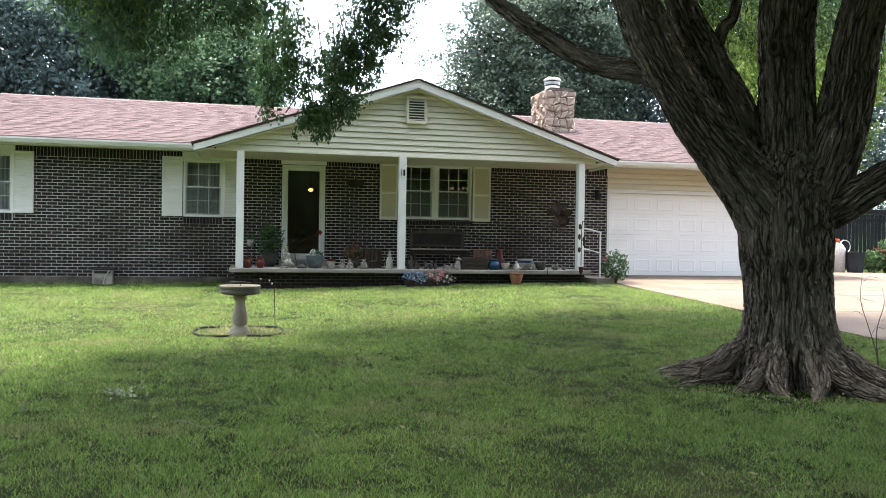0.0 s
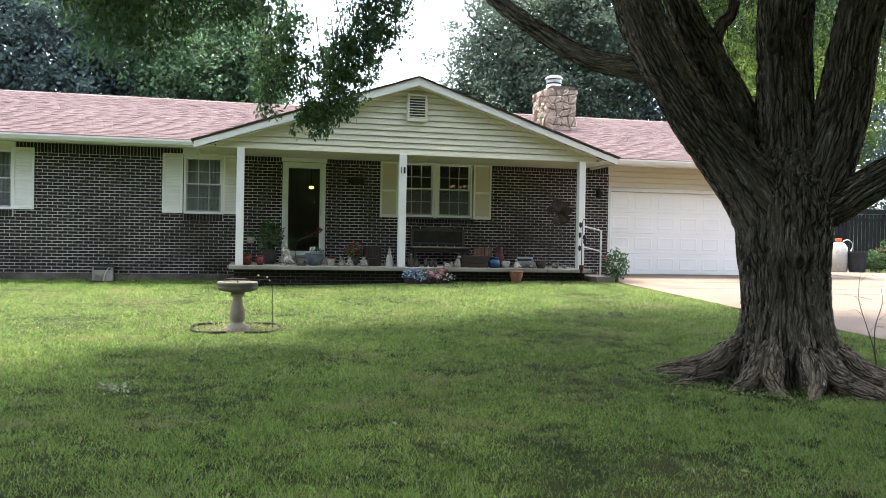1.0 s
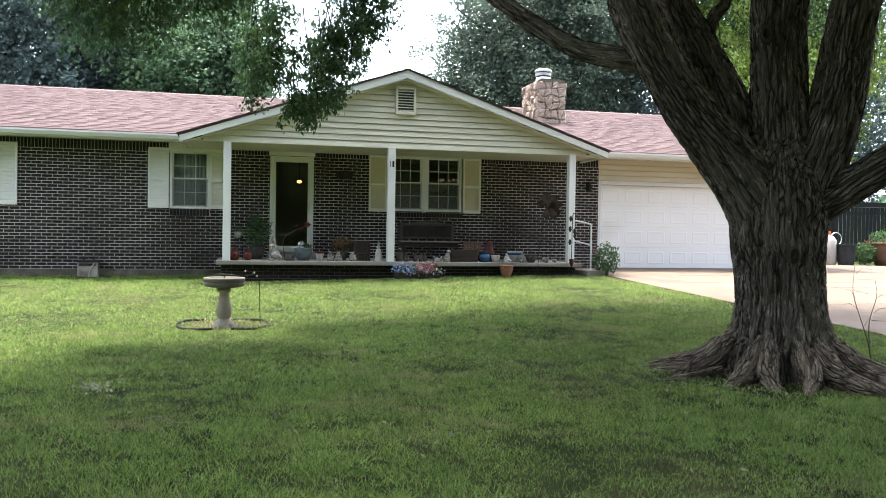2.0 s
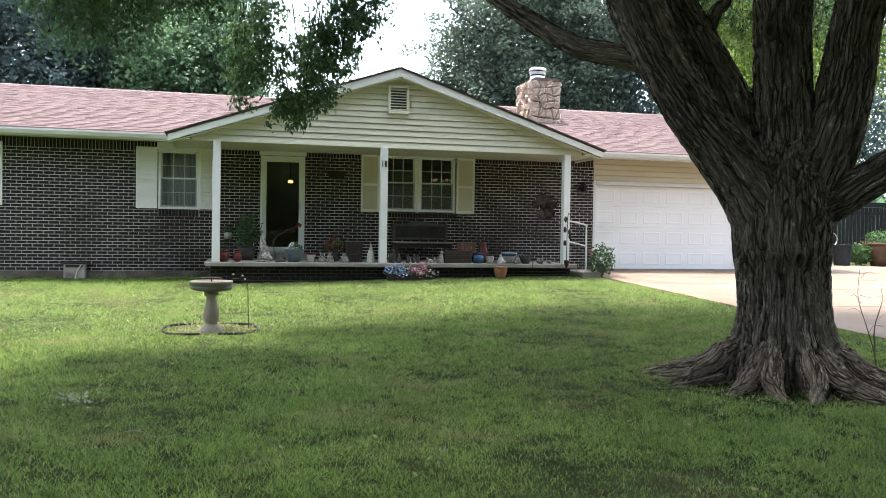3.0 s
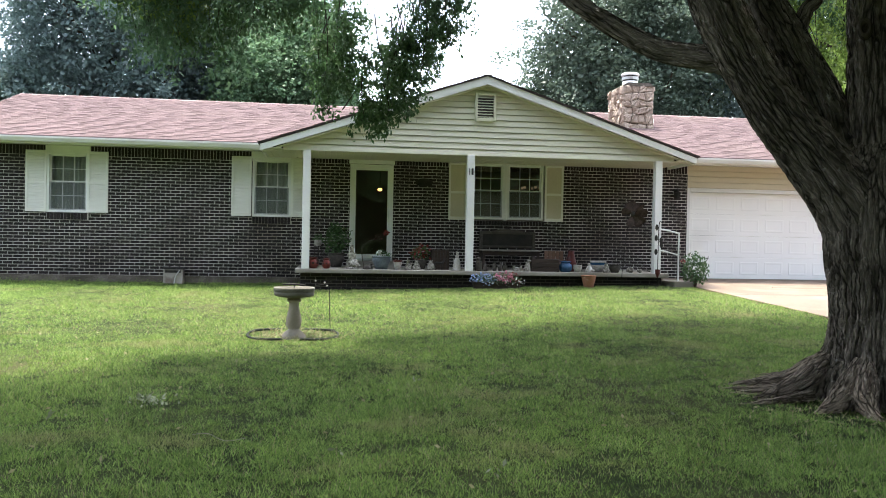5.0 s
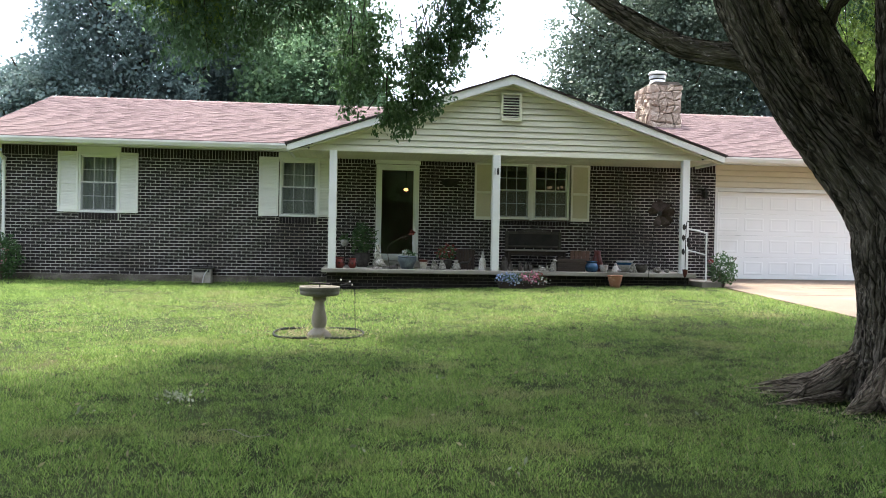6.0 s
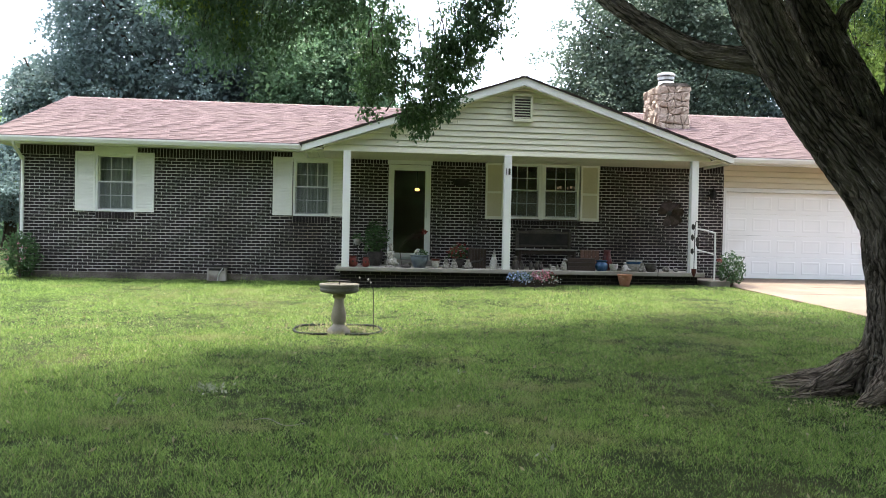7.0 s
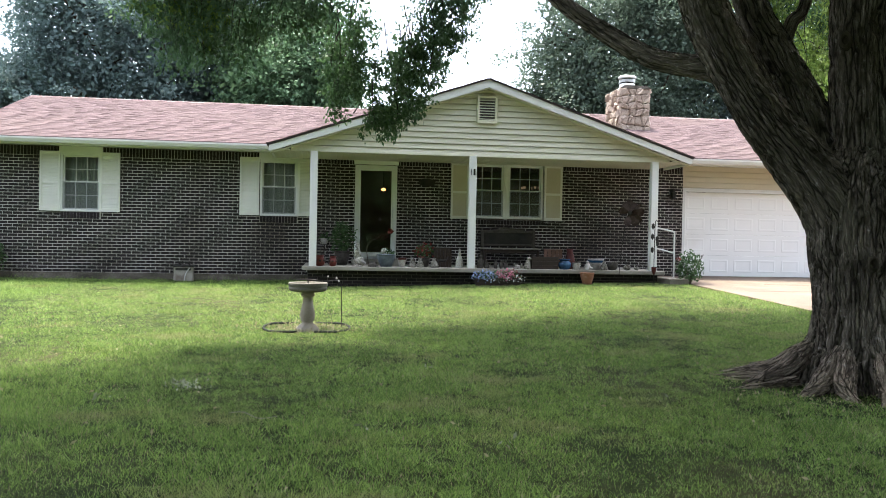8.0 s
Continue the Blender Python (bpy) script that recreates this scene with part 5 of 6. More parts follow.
statue("grey cast-stone kneeling garden statue on the porch", -2.62, -1.6, [(0.125, 0), (0.125, 0.028), (0.07, 0.034), (0.055, 0.12), (0.05, 0.22), (0.06, 0.31), (0.035, 0.36)], CAST_PALE, head=(0.0, 0.415, 0.046), wings=((0.055, 0.11, 0.085, 0.075), (0.11, 0.07, 0.07, 0.045), (-0.04, 0.09, 0.05, 0.06), (-0.05, 0.26, 0.026, 0.085), (0.055, 0.25, 0.026, 0.08), (0.07, 0.17, 0.06, 0.025), (0.0, 0.46, 0.034, 0.03), (0.02, 0.38, 0.03, 0.05)))
statue("small brown animal figure lying on the porch", -2.3, -1.62, [(0.1, 0), (0.1, 0.03), (0.06, 0.07), (0.02, 0.08)], CAST_DARK, head=(0.07, 0.08, 0.03))
t = pot("washtub_planter", "dented grey tub planter with green plants", -2.02, -1.5, FLOOR, 0.19, 0.26, ZINC, 0.95)
leafy(t, (0.05, 0, 0.3), (0.17, 0.1, 0.08), 150, 0.05, LEAF, 73)
leafy(t, (-0.04, 0, 0.34), (0.08, 0.06, 0.05), 26, 0.04, PETAL_WHITE, 78, 0.9, name="petals")
statue("small white rabbit figure sitting in the tub", -2.06, -1.52, [(0.05, 0), (0.06, 0.03), (0.045, 0.08), (0.02, 0.11)], WHITE_GLAZE, head=(0.0, 0.12, 0.03), wings=((-0.012, 0.17, 0.01, 0.03), (0.014, 0.165, 0.01, 0.03)), z=FLOOR + 0.2)
t = thing("flowering_stem", "long arching stem with a red bloom", "flower", (-2.15, -0.9, FLOOR))
part("stem", tube(bmesh.new(), [(-0.2, 0, 0, 0.008), (-0.24, 0, 0.4, 0.008), (-0.05, 0, 0.58, 0.007), (0.24, 0, 0.72, 0.005)], 6, 6), TWIG, t)
leafy(t, (0.26, 0, 0.74), (0.07, 0.05, 0.05), 40, 0.05, PETAL_RED, 74, 0.8, name="petals")
leafy(t, (0.05, 0, 0.62), (0.2, 0.03, 0.06), 30, 0.07, MAROON, 75, 0.3)
t = pot("glazed_pot", "white pot with a dark red rim", -1.7, -1.65, FLOOR, 0.085, 0.19, WHITE_GLAZE, 0.95)
part("band", lathe(bmesh.new(), [(0.085, 0.15), (0.092, 0.155), (0.092, 0.195), (0.08, 0.195)], 20), MAROON, t, "dark red band")
for x, r, mat, lab in ((-1.48, 0.075, CAST, "stone frog figure sitting on the porch"), (-1.32, 0.07, CAST, "stone gnome figure sitting on the porch"), (-1.03, 0.08, CAST, "stone toad figure sitting on the porch"), (0.08, 0.05, CAST_DARK, "small dark stone figure on the porch"), (2.63, 0.07, CAST, "small tan stone animal on the porch")):
    statue(lab, x, -1.66, [(r, 0), (r * 1.05, 0.04), (r * 0.85, 0.1), (r * 0.5, 0.14)], mat, head=(-0.01, 0.155, r * 0.5), wings=((r * 0.75, 0.035, r * 0.4, 0.035), (-r * 0.75, 0.035, r * 0.4, 0.035), (r * 0.3, 0.19, r * 0.16, 0.018), (-r * 0.4, 0.19, r * 0.16, 0.018), (r * 0.55, 0.09, r * 0.25, 0.045), (-r * 0.6, 0.1, r * 0.22, 0.04)))
t = pot("flower_pot", "pot of bushy dark red flowers", -1.2, -1.25, FLOOR, 0.13, 0.2, CAST_DARK)
leafy(t, (0, 0, 0.33), (0.22, 0.15, 0.17), 260, 0.06, LEAF, 76)
leafy(t, (0, 0, 0.34), (0.22, 0.16, 0.17), 90, 0.06, PETAL_RED, 77, 0.9, name="petals")


def barrel(x, y, w, h):
    t = thing("wooden_planter", "dark maroon wooden box planter by the post", "planter", (x, y, FLOOR))
    for k in range(6):
        a = -w / 2 + w * k / 6
        boxed("stave", WOOD_DARK, t, a + 0.003, a + w / 6 - 0.003, -w / 2, -w / 2 + 0.02, 0, h - (0.01 if k % 2 else 0), 0.004)
        boxed("stave", WOOD_DARK, t, a + 0.003, a + w / 6 - 0.003, w / 2 - 0.02, w / 2, 0, h, 0.004)
    boxed("side", WOOD_DARK, t, -w / 2, -w / 2 + 0.02, -w / 2 + 0.021, w / 2 - 0.021, 0, h, 0.004)
    boxed("side", WOOD_DARK, t, w / 2 - 0.02, w / 2, -w / 2 + 0.021, w / 2 - 0.021, 0, h, 0.004)
    boxed("soil", CAST_DARK, t, -w / 2 + 0.02, w / 2 - 0.02, -w / 2 + 0.02, w / 2 - 0.02, h * 0.6, h * 0.8, 0)
    return t


barrel(-0.8, -1.2, 0.36, 0.42)
t = thing("wire_ornament", "black wire animal ornament on the porch", "ornament", (-0.86, -1.64, FLOOR))
part("body", tube(bmesh.new(), [(-0.12, 0, 0.02, 0.012), (-0.08, 0, 0.14, 0.02), (0.06, 0, 0.15, 0.022), (0.12, 0, 0.24, 0.012)], 5, 8), IRON, t)
for dx in (-0.08, 0.06):
    part("leg", tube(bmesh.new(), [(dx, 0, 0, 0.006), (dx, 0, 0.14, 0.008)], 2, 6), IRON, t)
statue("white standing rabbit statue beside the post", -0.5, -1.66, [(0.085, 0), (0.085, 0.02), (0.075, 0.08), (0.07, 0.18), (0.045, 0.24), (0.03, 0.26)], WHITE_GLAZE, head=(0.0, 0.285, 0.04), wings=((-0.015, 0.35, 0.014, 0.045), (0.015, 0.35, 0.014, 0.045)))
statue("dark standing bear figure on the porch", -0.06, -1.66, [(0.07, 0), (0.075, 0.06), (0.065, 0.16), (0.05, 0.2)], CAST_DARK, head=(0, 0.24, 0.045), wings=((-0.05, 0.14, 0.025, 0.05), (0.05, 0.14, 0.025, 0.05)))
for x, h in ((0.27, 0.2), (0.39, 0.18), (0.48, 0.17)):
    statue("small black and white bird figure on the porch", x, -1.66, [(0.035, 0), (0.045, h * 0.35), (0.035, h * 0.7), (0.02, h * 0.8)], CAST_DARK, head=(0, h * 0.86, 0.026), wings=((-0.03, h * 0.45, 0.015, h * 0.3),))
statue("low tan squirrel figure on the porch", 0.74, -1.66, [(0.09, 0), (0.09, 0.03), (0.06, 0.07), (0.02, 0.09)], CAST, head=(-0.07, 0.09, 0.03), squash=0.6, wings=((0.08, 0.07, 0.03, 0.05),))
statue("pale sitting dog statue on the porch", 0.95, -1.66, [(0.075, 0), (0.075, 0.04), (0.06, 0.12), (0.04, 0.18)], CAST, head=(0.01, 0.215, 0.04), lean=0.1, wings=((0.04, 0.21, 0.03, 0.02), (-0.05, 0.05, 0.03, 0.04)))


def trough(x0, x1, y, h):
    t = thing("planter_box", "long dark brown wooden planter box", "planter", ((x0 + x1) / 2, y, FLOOR))
    w = (x1 - x0) / 2
    for k in range(3):
        z = k * h / 3
        boxed("board", WOOD_DARK, t, -w, w, -0.15, -0.13, z + 0.003, z + h / 3 - 0.003, 0.004)
        boxed("board", WOOD_DARK, t, -w, w, 0.13, 0.15, z + 0.003, z + h / 3 - 0.003, 0.004)
    for s in (-1, 1):
        boxed("end_board", WOOD_DARK, t, min(s * w, s * (w - 0.02)), max(s * w, s * (w - 0.02)), -0.129, 0.129, 0, h, 0.004)
    boxed("soil", CAST_DARK, t, -w + 0.021, w - 0.021, -0.129, 0.129, h * 0.5, h * 0.85, 0)
    return t


trough(1.04, 1.62, -1.55, 0.26)
pot("glazed_pot", "round blue glazed pot on the porch", 1.78, -1.6, FLOOR, 0.13, 0.22, BLUE_GLAZE, round_pot=True)
pot("glazed_pot", "small cream pot with a dark lip", 2.02, -1.66, FLOOR, 0.09, 0.15, WHITE_GLAZE)
t = thing("tall_vase", "tall dark red glazed vase", "vase", (1.98, -1.3, FLOOR))
part("body", lathe(bmesh.new(), [(0.08, 0), (0.11, 0.06), (0.12, 0.16), (0.085, 0.3), (0.065, 0.38), (0.085, 0.44), (0.06, 0.44)], 24), MAROON, t, smooth=True)
t = thing("wicker_box", "small reddish wooden crate behind the planter", "crate", (1.5, -1.0, FLOOR))
for k in range(5):
    boxed("slat", BROWN_CLAY, t, -0.02 + k * 0.085, 0.055 + k * 0.085, -0.01, 0.01, 0, 0.42, 0.004)
boxed("rail", WOOD_DARK, t, -0.02, 0.395, 0.011, 0.03, 0.34, 0.39, 0.004)
boxed("rail", WOOD_DARK, t, -0.02, 0.395, 0.011, 0.03, 0.05, 0.1, 0.004)
statue("white sitting bird statue on the porch", 2.27, -1.66, [(0.08, 0), (0.075, 0.05), (0.05, 0.11), (0.03, 0.14)], WHITE_GLAZE, head=(-0.01, 0.165, 0.03), wings=((0.06, 0.04, 0.05, 0.025),))
t = pot("glazed_bowl", "white and blue wide bowl", 2.54, -1.4, FLOOR + 0.0, 0.17, 0.23, WHITE_GLAZE)
part("band", lathe(bmesh.new(), [(0.165, 0.15), (0.178, 0.155), (0.178, 0.2), (0.165, 0.2)], 24), BLUE_GLAZE, t, "blue band")
pot("glazed_bowl", "dark purple-grey bowl on the porch", 2.83, -1.62, FLOOR, 0.12, 0.17, CAST_DARK, 1.05)
for x, r, lab in ((3.15, 0.085, "round grey field stone on the porch"), (3.36, 0.06, "small grey field stone on the porch")):
    bm = bmesh.new()
    bmesh.ops.create_icosphere(bm, subdivisions=3, radius=r, matrix=Matrix.Diagonal((1, 0.8, 0.75, 1)))
    for v in bm.verts:
        v.co += noise.noise_vector(v.co * 14) * 0.02
    ob = part("stone", bm, CAST, None, smooth=True)
    ob.matrix_basis = pose(x, -1.64, FLOOR + r * 0.7)
    tagged(ob, lab, "stone")

# bench under the window
bench = thing("bench", "dark wooden bench with an arched panel back", "bench", (0.83, -0.45, FLOOR))
bm = bmesh.new()
arch = [(-0.60, 0.48), (0.60, 0.48), (0.60, 0.80), (0.38, 0.80), (0.22, 0.86), (0, 0.88), (-0.22, 0.86), (-0.38, 0.80), (-0.60, 0.80)]
part("back_panel", prism(bm, [(u * 0.93, 0.52 + (v - 0.52) * 0.86) for u, v in arch], "y", 0.2, 0.22), IRON, bench)
for a, b, c, d in ((-0.63, -0.56, 0.0, 0.82), (0.56, 0.63, 0.0, 0.82)):
    boxed("post", WOOD_GREY, bench, a, b, 0.18, 0.25, c, d)
boxed("top_rail", WOOD_GREY, bench, -0.559, 0.559, 0.185, 0.235, 0.76, 0.82)
part("top_rail", prism(bmesh.new(), [(-0.38, 0.822), (0.38, 0.822), (0.22, 0.86), (0, 0.885), (-0.22, 0.86)], "y", 0.19, 0.23), WOOD_GREY, bench)
boxed("back_rail", WOOD_GREY, bench, -0.559, 0.559, 0.185, 0.235, 0.46, 0.51)
# pale slats: the sunlit front edge of the seat is put into their colour
for k in range(4):
    boxed("seat_slat", WOOD_PALE, bench, -0.66, 0.66, -0.27 + k * 0.11, -0.17 + k * 0.11, 0.395, 0.425)
for x in (-0.6, 0.6):
    boxed("leg", WOOD_DARK, bench, x - 0.03, x + 0.03, -0.24, -0.18, 0, 0.394)
boxed("apron", WOOD_DARK, bench, -0.569, 0.569, -0.235, -0.21, 0.31, 0.39)

# plaque between the door and the shutter
plaque = thing("wall_plaque", "dark oval plaque hanging on the brick wall", "plaque", (-1.02, -0.03, 2.04))
part("plate", lathe(bmesh.new(), [(0.0, 0), (0.18, 0), (0.2, 0.012), (0.15, 0.025), (0, 0.03)], 24), IRON, plaque).matrix_basis = pose(0, 0.015, 0, 90) @ Matrix.Diagonal((1, 0.45, 1, 1))

# number on the middle post, as plain bars
marks = thing("house_number", "two dark metal numerals on the white post", "house number", (-0.27, -1.828, 2.1))
boxed("numeral", IRON, marks, -0.045, -0.033, -0.012, 0.002, 0.0, 0.13, 0.003)
boxed("numeral", IRON, marks, 0.005, 0.045, -0.012, 0.002, 0.0, 0.13, 0.003)

# wall lantern
lamp = thing("wall_lantern", "black wall lantern beside the garage", "lamp", (4.80, -0.014, 1.85))
part("back_plate", box(bmesh.new(), -0.05, 0.05, -0.02, 0.0, 0.0, 0.2, 0.005), IRON, lamp)
part("arm", tube(bmesh.new(), [(0, -0.02, 0.15, 0.012), (0, -0.08, 0.2, 0.012), (0, -0.12, 0.17, 0.012)], 4, 6), IRON, lamp)
part("cage", lathe(bmesh.new(), [(0.03, 0.0), (0.055, 0.02), (0.07, 0.14), (0.03, 0.18), (0.01, 0.2)], 6, (0, -0.12, -0.03)), IRON, lamp)

# rail by the steps
rail = thing("hand_rail", "white painted pipe hand rail beside the porch step", "rail", (0, 0, 0))
part("rail", tube(bmesh.new(), [(3.74, -1.65, 1.10, 0.018), (3.95, -1.65, 1.07, 0.018), (4.19, -1.65, 1.015, 0.018)], 3, 10), PAINT, rail)
part("rail", tube(bmesh.new(), [(3.74, -1.65, 0.66, 0.014), (3.95, -1.65, 0.62, 0.014), (4.19, -1.65, 0.56, 0.014)], 3, 10), PAINT, rail)
part("upright", tube(bmesh.new(), [(4.2, -1.65, -0.2, 0.018), (4.2, -1.65, 0.5, 0.018), (4.2, -1.65, 1.03, 0.018)], 3, 10), PAINT, rail)

# bush at the step, shrub at the far corner
def shrub(label, x, y, radii, n, mat, seed, size=0.07):
    z = float(level(x, y))
    t = thing("shrub", label, "shrub", (x, y, z))
    rng = np.random.default_rng(seed)
    for k in range(9):
        a = rng.uniform(0, 6.28)
        part("stem", tube(bmesh.new(), [(0, 0, -0.02, 0.012), (math.cos(a) * radii[0] * 0.4, math.sin(a) * radii[1] * 0.4, radii[2], 0.008), (math.cos(a) * radii[0] * 0.9, math.sin(a) * radii[1] * 0.9, radii[2] * rng.uniform(1.3, 2.0), 0.003)], 3, 5), TWIG, t)
    leafy(t, (0, 0, radii[2] * 1.05), radii, n, size, mat, seed)
    return t


t = shrub("leafy green rose bush with small flowers by the step", 4.42, -2.0, (0.3, 0.26, 0.36), 1100, LEAF, 81, 0.06)
leafy(t, (-0.1, 0, 0.5), (0.2, 0.2, 0.2), 40, 0.04, PETAL_WHITE, 82, 0.9, name="petals")
leafy(t, (-0.3, -0.05, 0.55), (0.06, 0.06, 0.05), 14, 0.05, PETAL_RED, 83, 0.9, name="petals")
t = shrub("dark green rose bush climbing by the downspout", -10.32, -0.35, (0.42, 0.22, 0.5), 1500, LEAF, 84, 0.07)
leafy(t, (-0.1, -0.1, 0.55), (0.3, 0.1, 0.3), 22, 0.05, PETAL_PINK, 85, 0.9, name="petals")

# flowers and pot before the porch
zf = float(level(0.2, -2.1))
bed = thing("flower_planter", "long low planter of blue, pink and white flowers", "planter", (0.24, -2.06, zf))
boxed("trough", WOOD_DARK, bed, -0.46, 0.46, -0.09, 0.09, -0.02, 0.14, 0.01)
leafy(bed, (0, 0, 0.2), (0.52, 0.14, 0.13), 900, 0.04, LEAF, 86)
leafy(bed, (-0.28, -0.05, 0.2), (0.28, 0.14, 0.15), 240, 0.034, PETAL_BLUE, 87, 0.9, name="petals")
leafy(bed, (0.15, -0.05, 0.24), (0.22, 0.14, 0.12), 150, 0.034, PETAL_PINK, 88, 0.9, name="petals")
leafy(bed, (0.4, -0.05, 0.24), (0.13, 0.13, 0.1), 50, 0.034, PETAL_RED, 89, 0.9, name="petals")
leafy(bed, (0.1, -0.07, 0.17), (0.48, 0.14, 0.12), 130, 0.03, PETAL_WHITE, 90, 0.9, name="petals")
pot("flower_pot", "terracotta flower pot standing on the lawn", 2.13, -2.08, float(level(2.13, -2.08)) - 0.01, 0.15, 0.26, TERRACOTTA, 0.88)

# wind spinner
sp = thing("wind_spinner", "rusty black metal wind spinner on a stake", "wind spinner", (2.88, -2.2, float(level(2.88, -2.2))))
part("stake", tube(bmesh.new(), [(-0.12, 0, -0.1, 0.007), (-0.08, 0, 0.5, 0.007), (0.0, 0, 1.2, 0.007), (0.09, 0, 1.5, 0.007)], 4, 6), IRON, sp)
part("foot_bar", tube(bmesh.new(), [(-0.22, 0, 0.14, 0.006), (-0.02, 0, 0.15, 0.006)], 2, 6), IRON, sp)
rng = random.Random(19)
for k in range(11):
    if k in (6, 7):
        continue
    a = 2 * math.pi * k / 11 + rng.uniform(-0.2, 0.2)
    size, tilt = rng.uniform(0.8, 1.1), rng.uniform(-0.06, 0.06)
    bm = bmesh.new()
    c, s = math.cos(a), math.sin(a)
    pts = []
    for r, w in ((0.03, 0.02), (0.12, 0.055), (0.20, 0.085), (0.26, 0.07), (0.29, 0.03)):
        pts.append((r * size, w * size))
    one = [(r * c - w * s, -0.03 - tilt - r * 0.1, r * s + w * c) for r, w in pts]
    two = [(r * c + w * s, 0.02 + tilt - r * 0.1, r * s - w * c) for r, w in pts[::-1]]
    vs = [bm.verts.new((x + 0.1, y, z + 1.5)) for x, y, z in one + two]
    bm.faces.new(vs)
    bmesh.ops.solidify(bm, geom=bm.faces[:], thickness=0.004)
    part("vane", bm, RUST, sp)
part("hub", lathe(bmesh.new(), [(0.0, 0), (0.05, 0.005), (0.05, 0.03), (0, 0.04)], 12), IRON, sp).matrix_basis = pose(0.1, 0.0, 1.5, 90)

# plant hook with bird ornaments at the east post
hook = thing("garden_hook", "black iron plant hook with hanging leaf ornaments", "hook", (3.62, -1.98, float(level(3.62, -1.98))))
part("pole", tube(bmesh.new(), [(0, 0, -0.1, 0.009), (0.0, 0, 0.7, 0.009), (0.01, 0, 1.28, 0.009), (0.06, 0, 1.33, 0.008), (0.09, 0, 1.27, 0.006)], 5, 6), IRON, hook)
for dz, dx in ((1.22, -0.04), (1.0, -0.05), (0.86, 0.06), (0.72, -0.05), (0.95, 0.05)):
    part("ornament", lathe(bmesh.new(), [(0.002, -0.07), (0.035, -0.02), (0.03, 0.04), (0.002, 0.07)], 8, (dx, -0.01, dz), 0.3), IRON, hook)
part("cup", lathe(bmesh.new(), [(0.02, 0.2), (0.05, 0.28), (0.055, 0.36), (0.04, 0.36), (0.02, 0.28)], 14), MAROON, hook)

# service box by the wall
sb = thing("service_box", "beige metal utility box with dark lid against the wall", "utility box", (-6.31, -0.16, float(level(-6.31, -0.16)) - 0.02))
boxed("body", BEIGE_METAL, sb, -0.2, 0.2, -0.12, 0.1, 0, 0.32, 0.01)
boxed("lid", IRON, sb, -0.22, 0.22, -0.14, 0.12, 0.322, 0.35, 0.008)
boxed("louvre", IRON, sb, -0.16, 0.16, -0.128, -0.122, 0.25, 0.3, 0.002)
part("cable", tube(bmesh.new(), [(0.14, -0.14, 0.31, 0.01), (0.06, -0.15, 0.18, 0.01), (0.03, -0.16, 0.02, 0.01)], 4, 6), STEEL, sb)
part("bracket", tube(bmesh.new(), [(-0.1, -0.02, 0.35, 0.012), (-0.05, -0.02, 0.42, 0.015), (0.08, -0.02, 0.42, 0.015), (0.12, -0.02, 0.35, 0.012)], 4, 6), IRON, sb)

# ---- lamps inside ----
table_lamp = thing("hanging_lamp", "small lit amber lamp in the dark hall", "lamp", (-1.90, 1.6, 1.95))
bm = bmesh.new()
bmesh.ops.create_uvsphere(bm, u_segments=16, v_segments=10, radius=0.05, matrix=Matrix.Diagonal((1.15, 1, 0.75, 1)))
part("shade", bm, BULB, table_lamp, smooth=True)
part("rod", tube(bmesh.new(), [(0, 0, 0.07, 0.008), (0, 0, 0.66, 0.008)], 2, 6), IRON, table_lamp)
chand = thing("chandelier", "dim chandelier with small glowing shades in the dining room", "lamp", (1.75, 1.5, 2.0))
part("rod", tube(bmesh.new(), [(0, 0, 0.05, 0.01), (0, 0, 0.62, 0.01)], 2, 6), IRON, chand)
for k in range(5):
    a = 2 * math.pi * k / 5
    part("arm", tube(bmesh.new(), [(0, 0, 0.05, 0.008), (math.cos(a) * 0.12, math.sin(a) * 0.12, -0.02, 0.008), (math.cos(a) * 0.22, math.sin(a) * 0.22, 0.05, 0.008)], 4, 5), IRON, chand)
    part("shade", lathe(bmesh.new(), [(0.015, 0.05), (0.03, 0.08), (0.035, 0.11), (0.03, 0.11)], 12, (math.cos(a) * 0.22, math.sin(a) * 0.22, 0)), BULB_PALE, chand)

# ---- east of the garage ----
fence = thing("fence", "tall black slatted fence with a top rail", "fence", (0, 0, 0))
for k in range(60):
    x = 13.6 + k * 0.16
    boxed("slat", FENCE, fence, x, x + 0.13, 7.2, 7.225, -0.1, 1.95, 0.0)
boxed("rail", FENCE, fence, 13.5, 23.3, 7.226, 7.28, 1.7, 1.8, 0.0)
boxed("rail", FENCE, fence, 13.5, 23.3, 7.15, 7.199, 1.96, 2.14, 0.0)
part("wall", box(bmesh.new(), 23.3, 23.5, -2, 7.3, -0.2, 2.0), FENCE, fence)
canop = thing("carport_rail", "thin white metal rail above the fence", "rail", (0, 0, 0))
part("rail", tube(bmesh.new(), [(13.5, 8.2, 2.45, 0.03), (18, 8.2, 2.5, 0.03), (24, 8.2, 2.5, 0.03)], 2, 8), PAINT, canop)
for x in (13.6, 18.5, 23.9):
    part("post", tube(bmesh.new(), [(x, 8.2, -0.2, 0.03), (x, 8.2, 2.48, 0.03)], 2, 8), PAINT, canop)
ZD = -0.01
bin_ = thing("waste_bin", "dark grey plastic bin beside the driveway", "bin", (14.75, 3.3, ZD))
part("body", lathe(bmesh.new(), [(0.22, 0), (0.27, 0.6), (0.27, 0.62), (0.25, 0.62)], 20), PLASTIC_GREY, bin_)
part("rim", lathe(bmesh.new(), [(0.27, 0.6), (0.295, 0.61), (0.295, 0.65), (0.26, 0.65)], 20), PLASTIC_GREY, bin_)
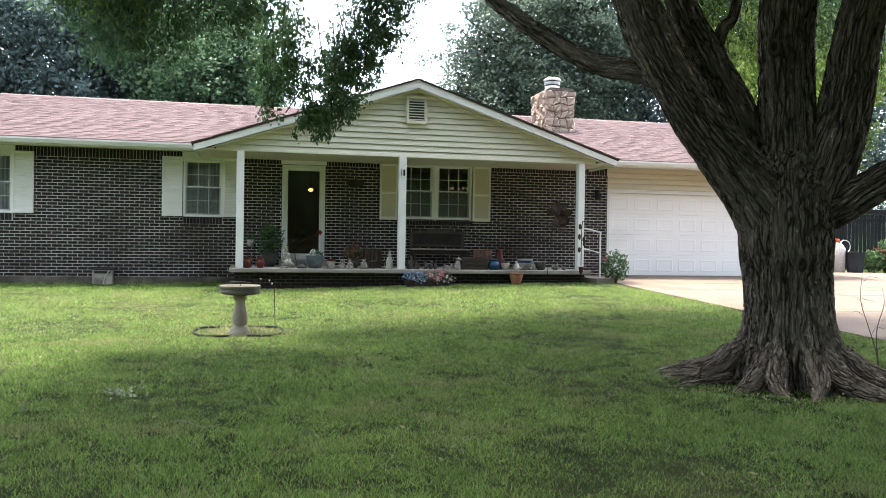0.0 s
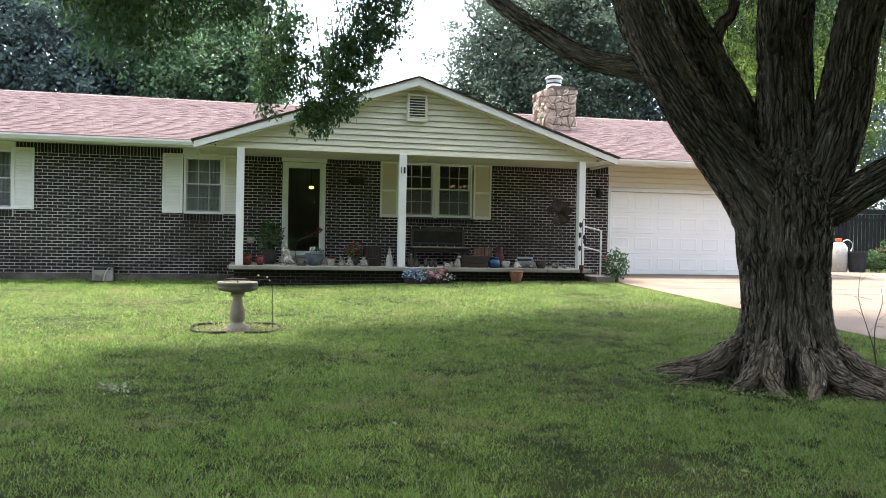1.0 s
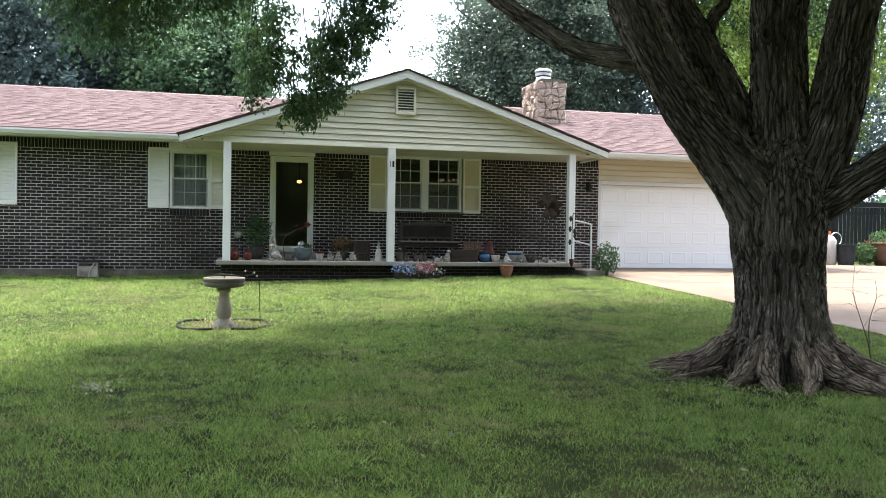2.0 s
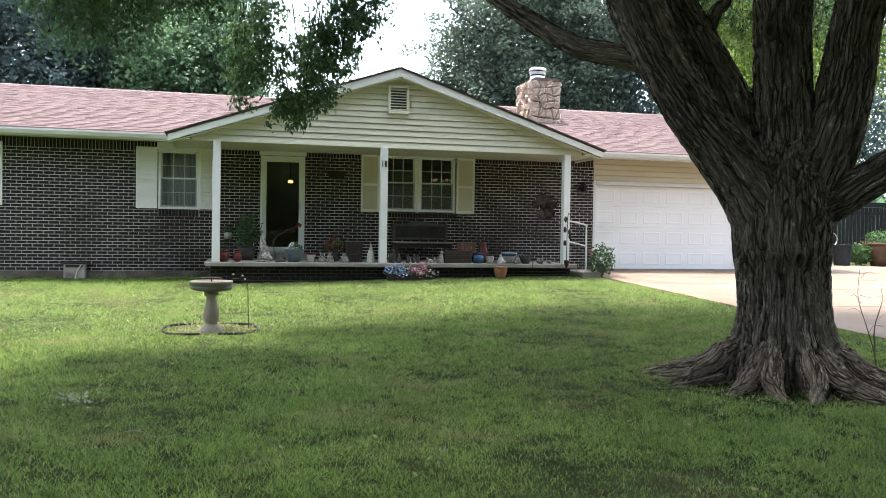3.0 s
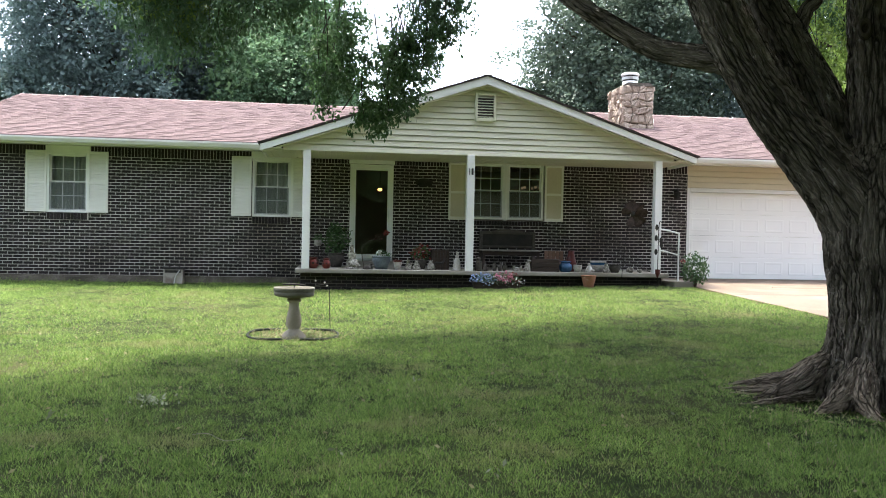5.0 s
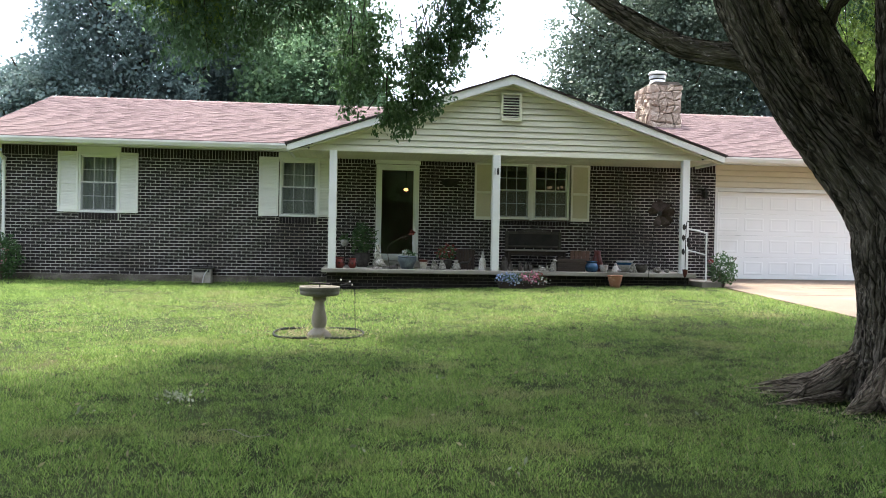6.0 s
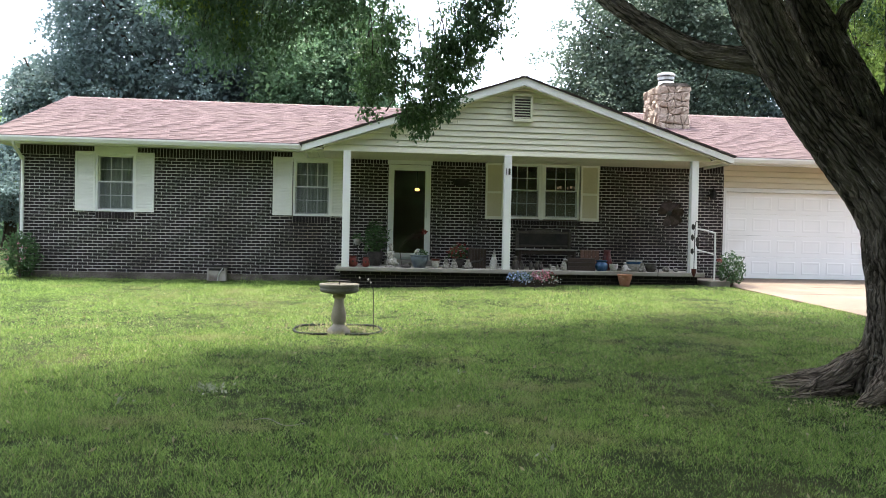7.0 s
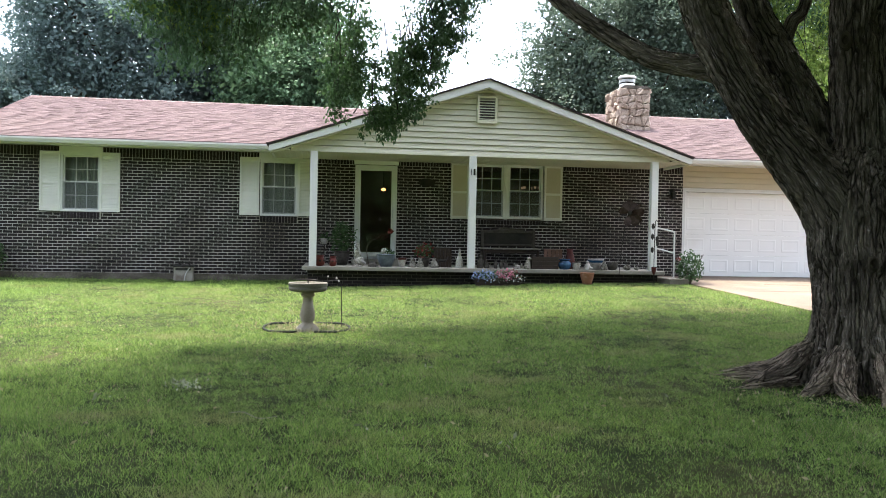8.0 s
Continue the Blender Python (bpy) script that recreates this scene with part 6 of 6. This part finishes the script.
jug = thing("plastic_drum", "white plastic drum with an orange cap", "drum", (14.3, 3.6, ZD))
part("body", lathe(bmesh.new(), [(0.24, 0), (0.27, 0.05), (0.27, 0.75), (0.18, 0.88), (0.08, 0.92), (0.08, 0.95)], 24), WHITE_GLAZE, jug, smooth=True)
part("cap", lathe(bmesh.new(), [(0.0, 0.951), (0.1, 0.951), (0.1, 1.03), (0, 1.04)], 16), ORANGE, jug, "orange cap")
part("wheel_rim", tube(bmesh.new(), [(0.55 + 0.2 * math.cos(a), 0.3, 0.8 + 0.2 * math.sin(a), 0.012) for a in [2 * math.pi * k / 12 for k in range(13)]], 3, 6), STEEL, jug)
big = pot("large_pot", "large brown clay planter with green plants", 15.95, 3.1, ZD, 0.42, 0.72, BROWN_CLAY, 0.9, group="driveway pots")
leafy(big, (0, 0, 0.85), (0.5, 0.4, 0.25), 400, 0.1, LEAF, 91)
t = shrub("bushy green shrub with red blooms beside the bin", 15.35, 3.2, (0.36, 0.3, 0.36), 900, LEAF, 92, 0.09)
t.location.z = ZD
leafy(t, (0, 0, 0.75), (0.25, 0.2, 0.12), 14, 0.06, PETAL_RED, 93, 0.9, name="petals")


# ---- bricks ----
def in_opening(x0, x1, z0, z1):
    return any(x0 < o[1] - 0.004 and x1 > o[0] + 0.004 and z0 < o[3] - 0.004 and z1 > o[2] - 0.105 for o in OPENINGS)


def brick_spans(z0, z1, start):
    """Bricks of one course, cut where an opening or the wall's end meets them."""
    cuts = sorted((o[0], o[1]) for o in OPENINGS if z0 < o[3] - 0.01 and z1 > o[2] - (0.1 if o[2] > 1 else 0))
    free, x = [], X0
    for a, b in cuts:
        free.append((x, a))
        x = b
    free.append((x, X1))
    for a, b in free:
        k = math.floor((a - start) / MODULE)
        while start + k * MODULE < b:
            p, q = max(a, start + k * MODULE), min(b, start + (k + 1) * MODULE)
            if q - p > 0.03:
                yield p + 0.006, q - 0.006
            k += 1


def brick_corners(x0, x1, z0, z1, y=0.0, out=0.011):
    b = 0.004
    f = [(x0 + b, y - out, z0 + b), (x1 - b, y - out, z0 + b), (x1 - b, y - out, z1 - b), (x0 + b, y - out, z1 - b)]
    g = [(x0, y - out + b, z0), (x1, y - out + b, z0), (x1, y - out + b, z1), (x0, y - out + b, z1)]
    h = [(x0, y + 0.002, z0), (x1, y + 0.002, z0), (x1, y + 0.002, z1), (x0, y + 0.002, z1)]
    return f + g + h


BRICK_FACES = np.array([[0, 1, 2, 3]] + [[4 + i, 4 + (i + 1) % 4, (i + 1) % 4, i] for i in range(4)] + [[8 + i, 8 + (i + 1) % 4, 4 + (i + 1) % 4, 4 + i] for i in range(4)])


def joined_bricks(rows, parent, name="bricks"):
    v = np.array(rows).reshape(-1, 3)
    f = (np.arange(len(rows))[:, None, None] * 12 + BRICK_FACES[None]).reshape(-1, 4)
    ob = finish(name, mesh_from(name, v, f), BRICK_JOINED, parent)
    ob.data.shade_flat()
    return tagged(ob, kind="stuff")


rng = random.Random(5)
rest, singles = [], []
courses = int(round((2.40 - BASE) / COURSE))
step = (2.40 - BASE) / courses
for k in range(courses):
    z0, z1 = BASE + k * step + 0.006, BASE + (k + 1) * step - 0.006
    for a, b in brick_spans(z0, z1, X0 + (k % 2) * MODULE / 2):
        out = 0.007 + rng.uniform(-0.002, 0.002)
        if -7.3 < (a + b) / 2 < -5.75 and b - a > 0.18:
            singles.append((a, z0, out))
        else:
            rest.append(brick_corners(a, b, z0, z1, 0.0, out))
x = X0
while x < X1 - 0.03:
    if not any(o[0] - 0.05 < x < o[1] - 0.01 and o[3] > 2.5 for o in OPENINGS):
        z0 = 2.405
        if not in_opening(x, x + 0.0577, z0, 2.6):
            rest.append(brick_corners(x + 0.005, min(x + COURSE - 0.005, X1), z0, TOP - 0.005, 0.0, 0.011 + rng.uniform(-0.002, 0.002)))
    x += COURSE
for o in OPENINGS:
    if o[2] > 1:
        x = o[0]
        low = BASE + math.floor((o[2] - 0.1 + 0.005 - BASE) / step) * step
        while x < o[1] - 0.02:
            rest.append(brick_corners(x + 0.004, x + COURSE - 0.004, low + 0.005, o[2] - 0.004, 0.0, 0.02))
            x += COURSE
joined_bricks(rest, wall)
me = mesh_from("brick", np.array(brick_corners(0.0, MODULE - 0.012, 0.0, step - 0.012, 0.0, 0.007)), BRICK_FACES)
me.materials.append(BRICK)
me.shade_flat()
for a, z, out in singles:
    ob = new("brick", me)
    ob.parent = wall
    ob.location = (a, 0.007 - out, z)
rows = []
base_front = PY + 0.22
for k in range(5):
    z0 = 0.08 - (k + 1) * COURSE + 0.005
    x = PX0 + 0.1 - (k % 2) * MODULE / 2
    while x < PX1 - 0.08:
        a, b = max(x, PX0 + 0.1) + 0.005, min(x + MODULE, PX1 - 0.08) - 0.005
        if b - a > 0.03:
            rows.append(brick_corners(a, b, z0, z0 + COURSE - 0.01, base_front, 0.011 + rng.uniform(-0.002, 0.002)))
        x += MODULE
joined_bricks(rows, porch)
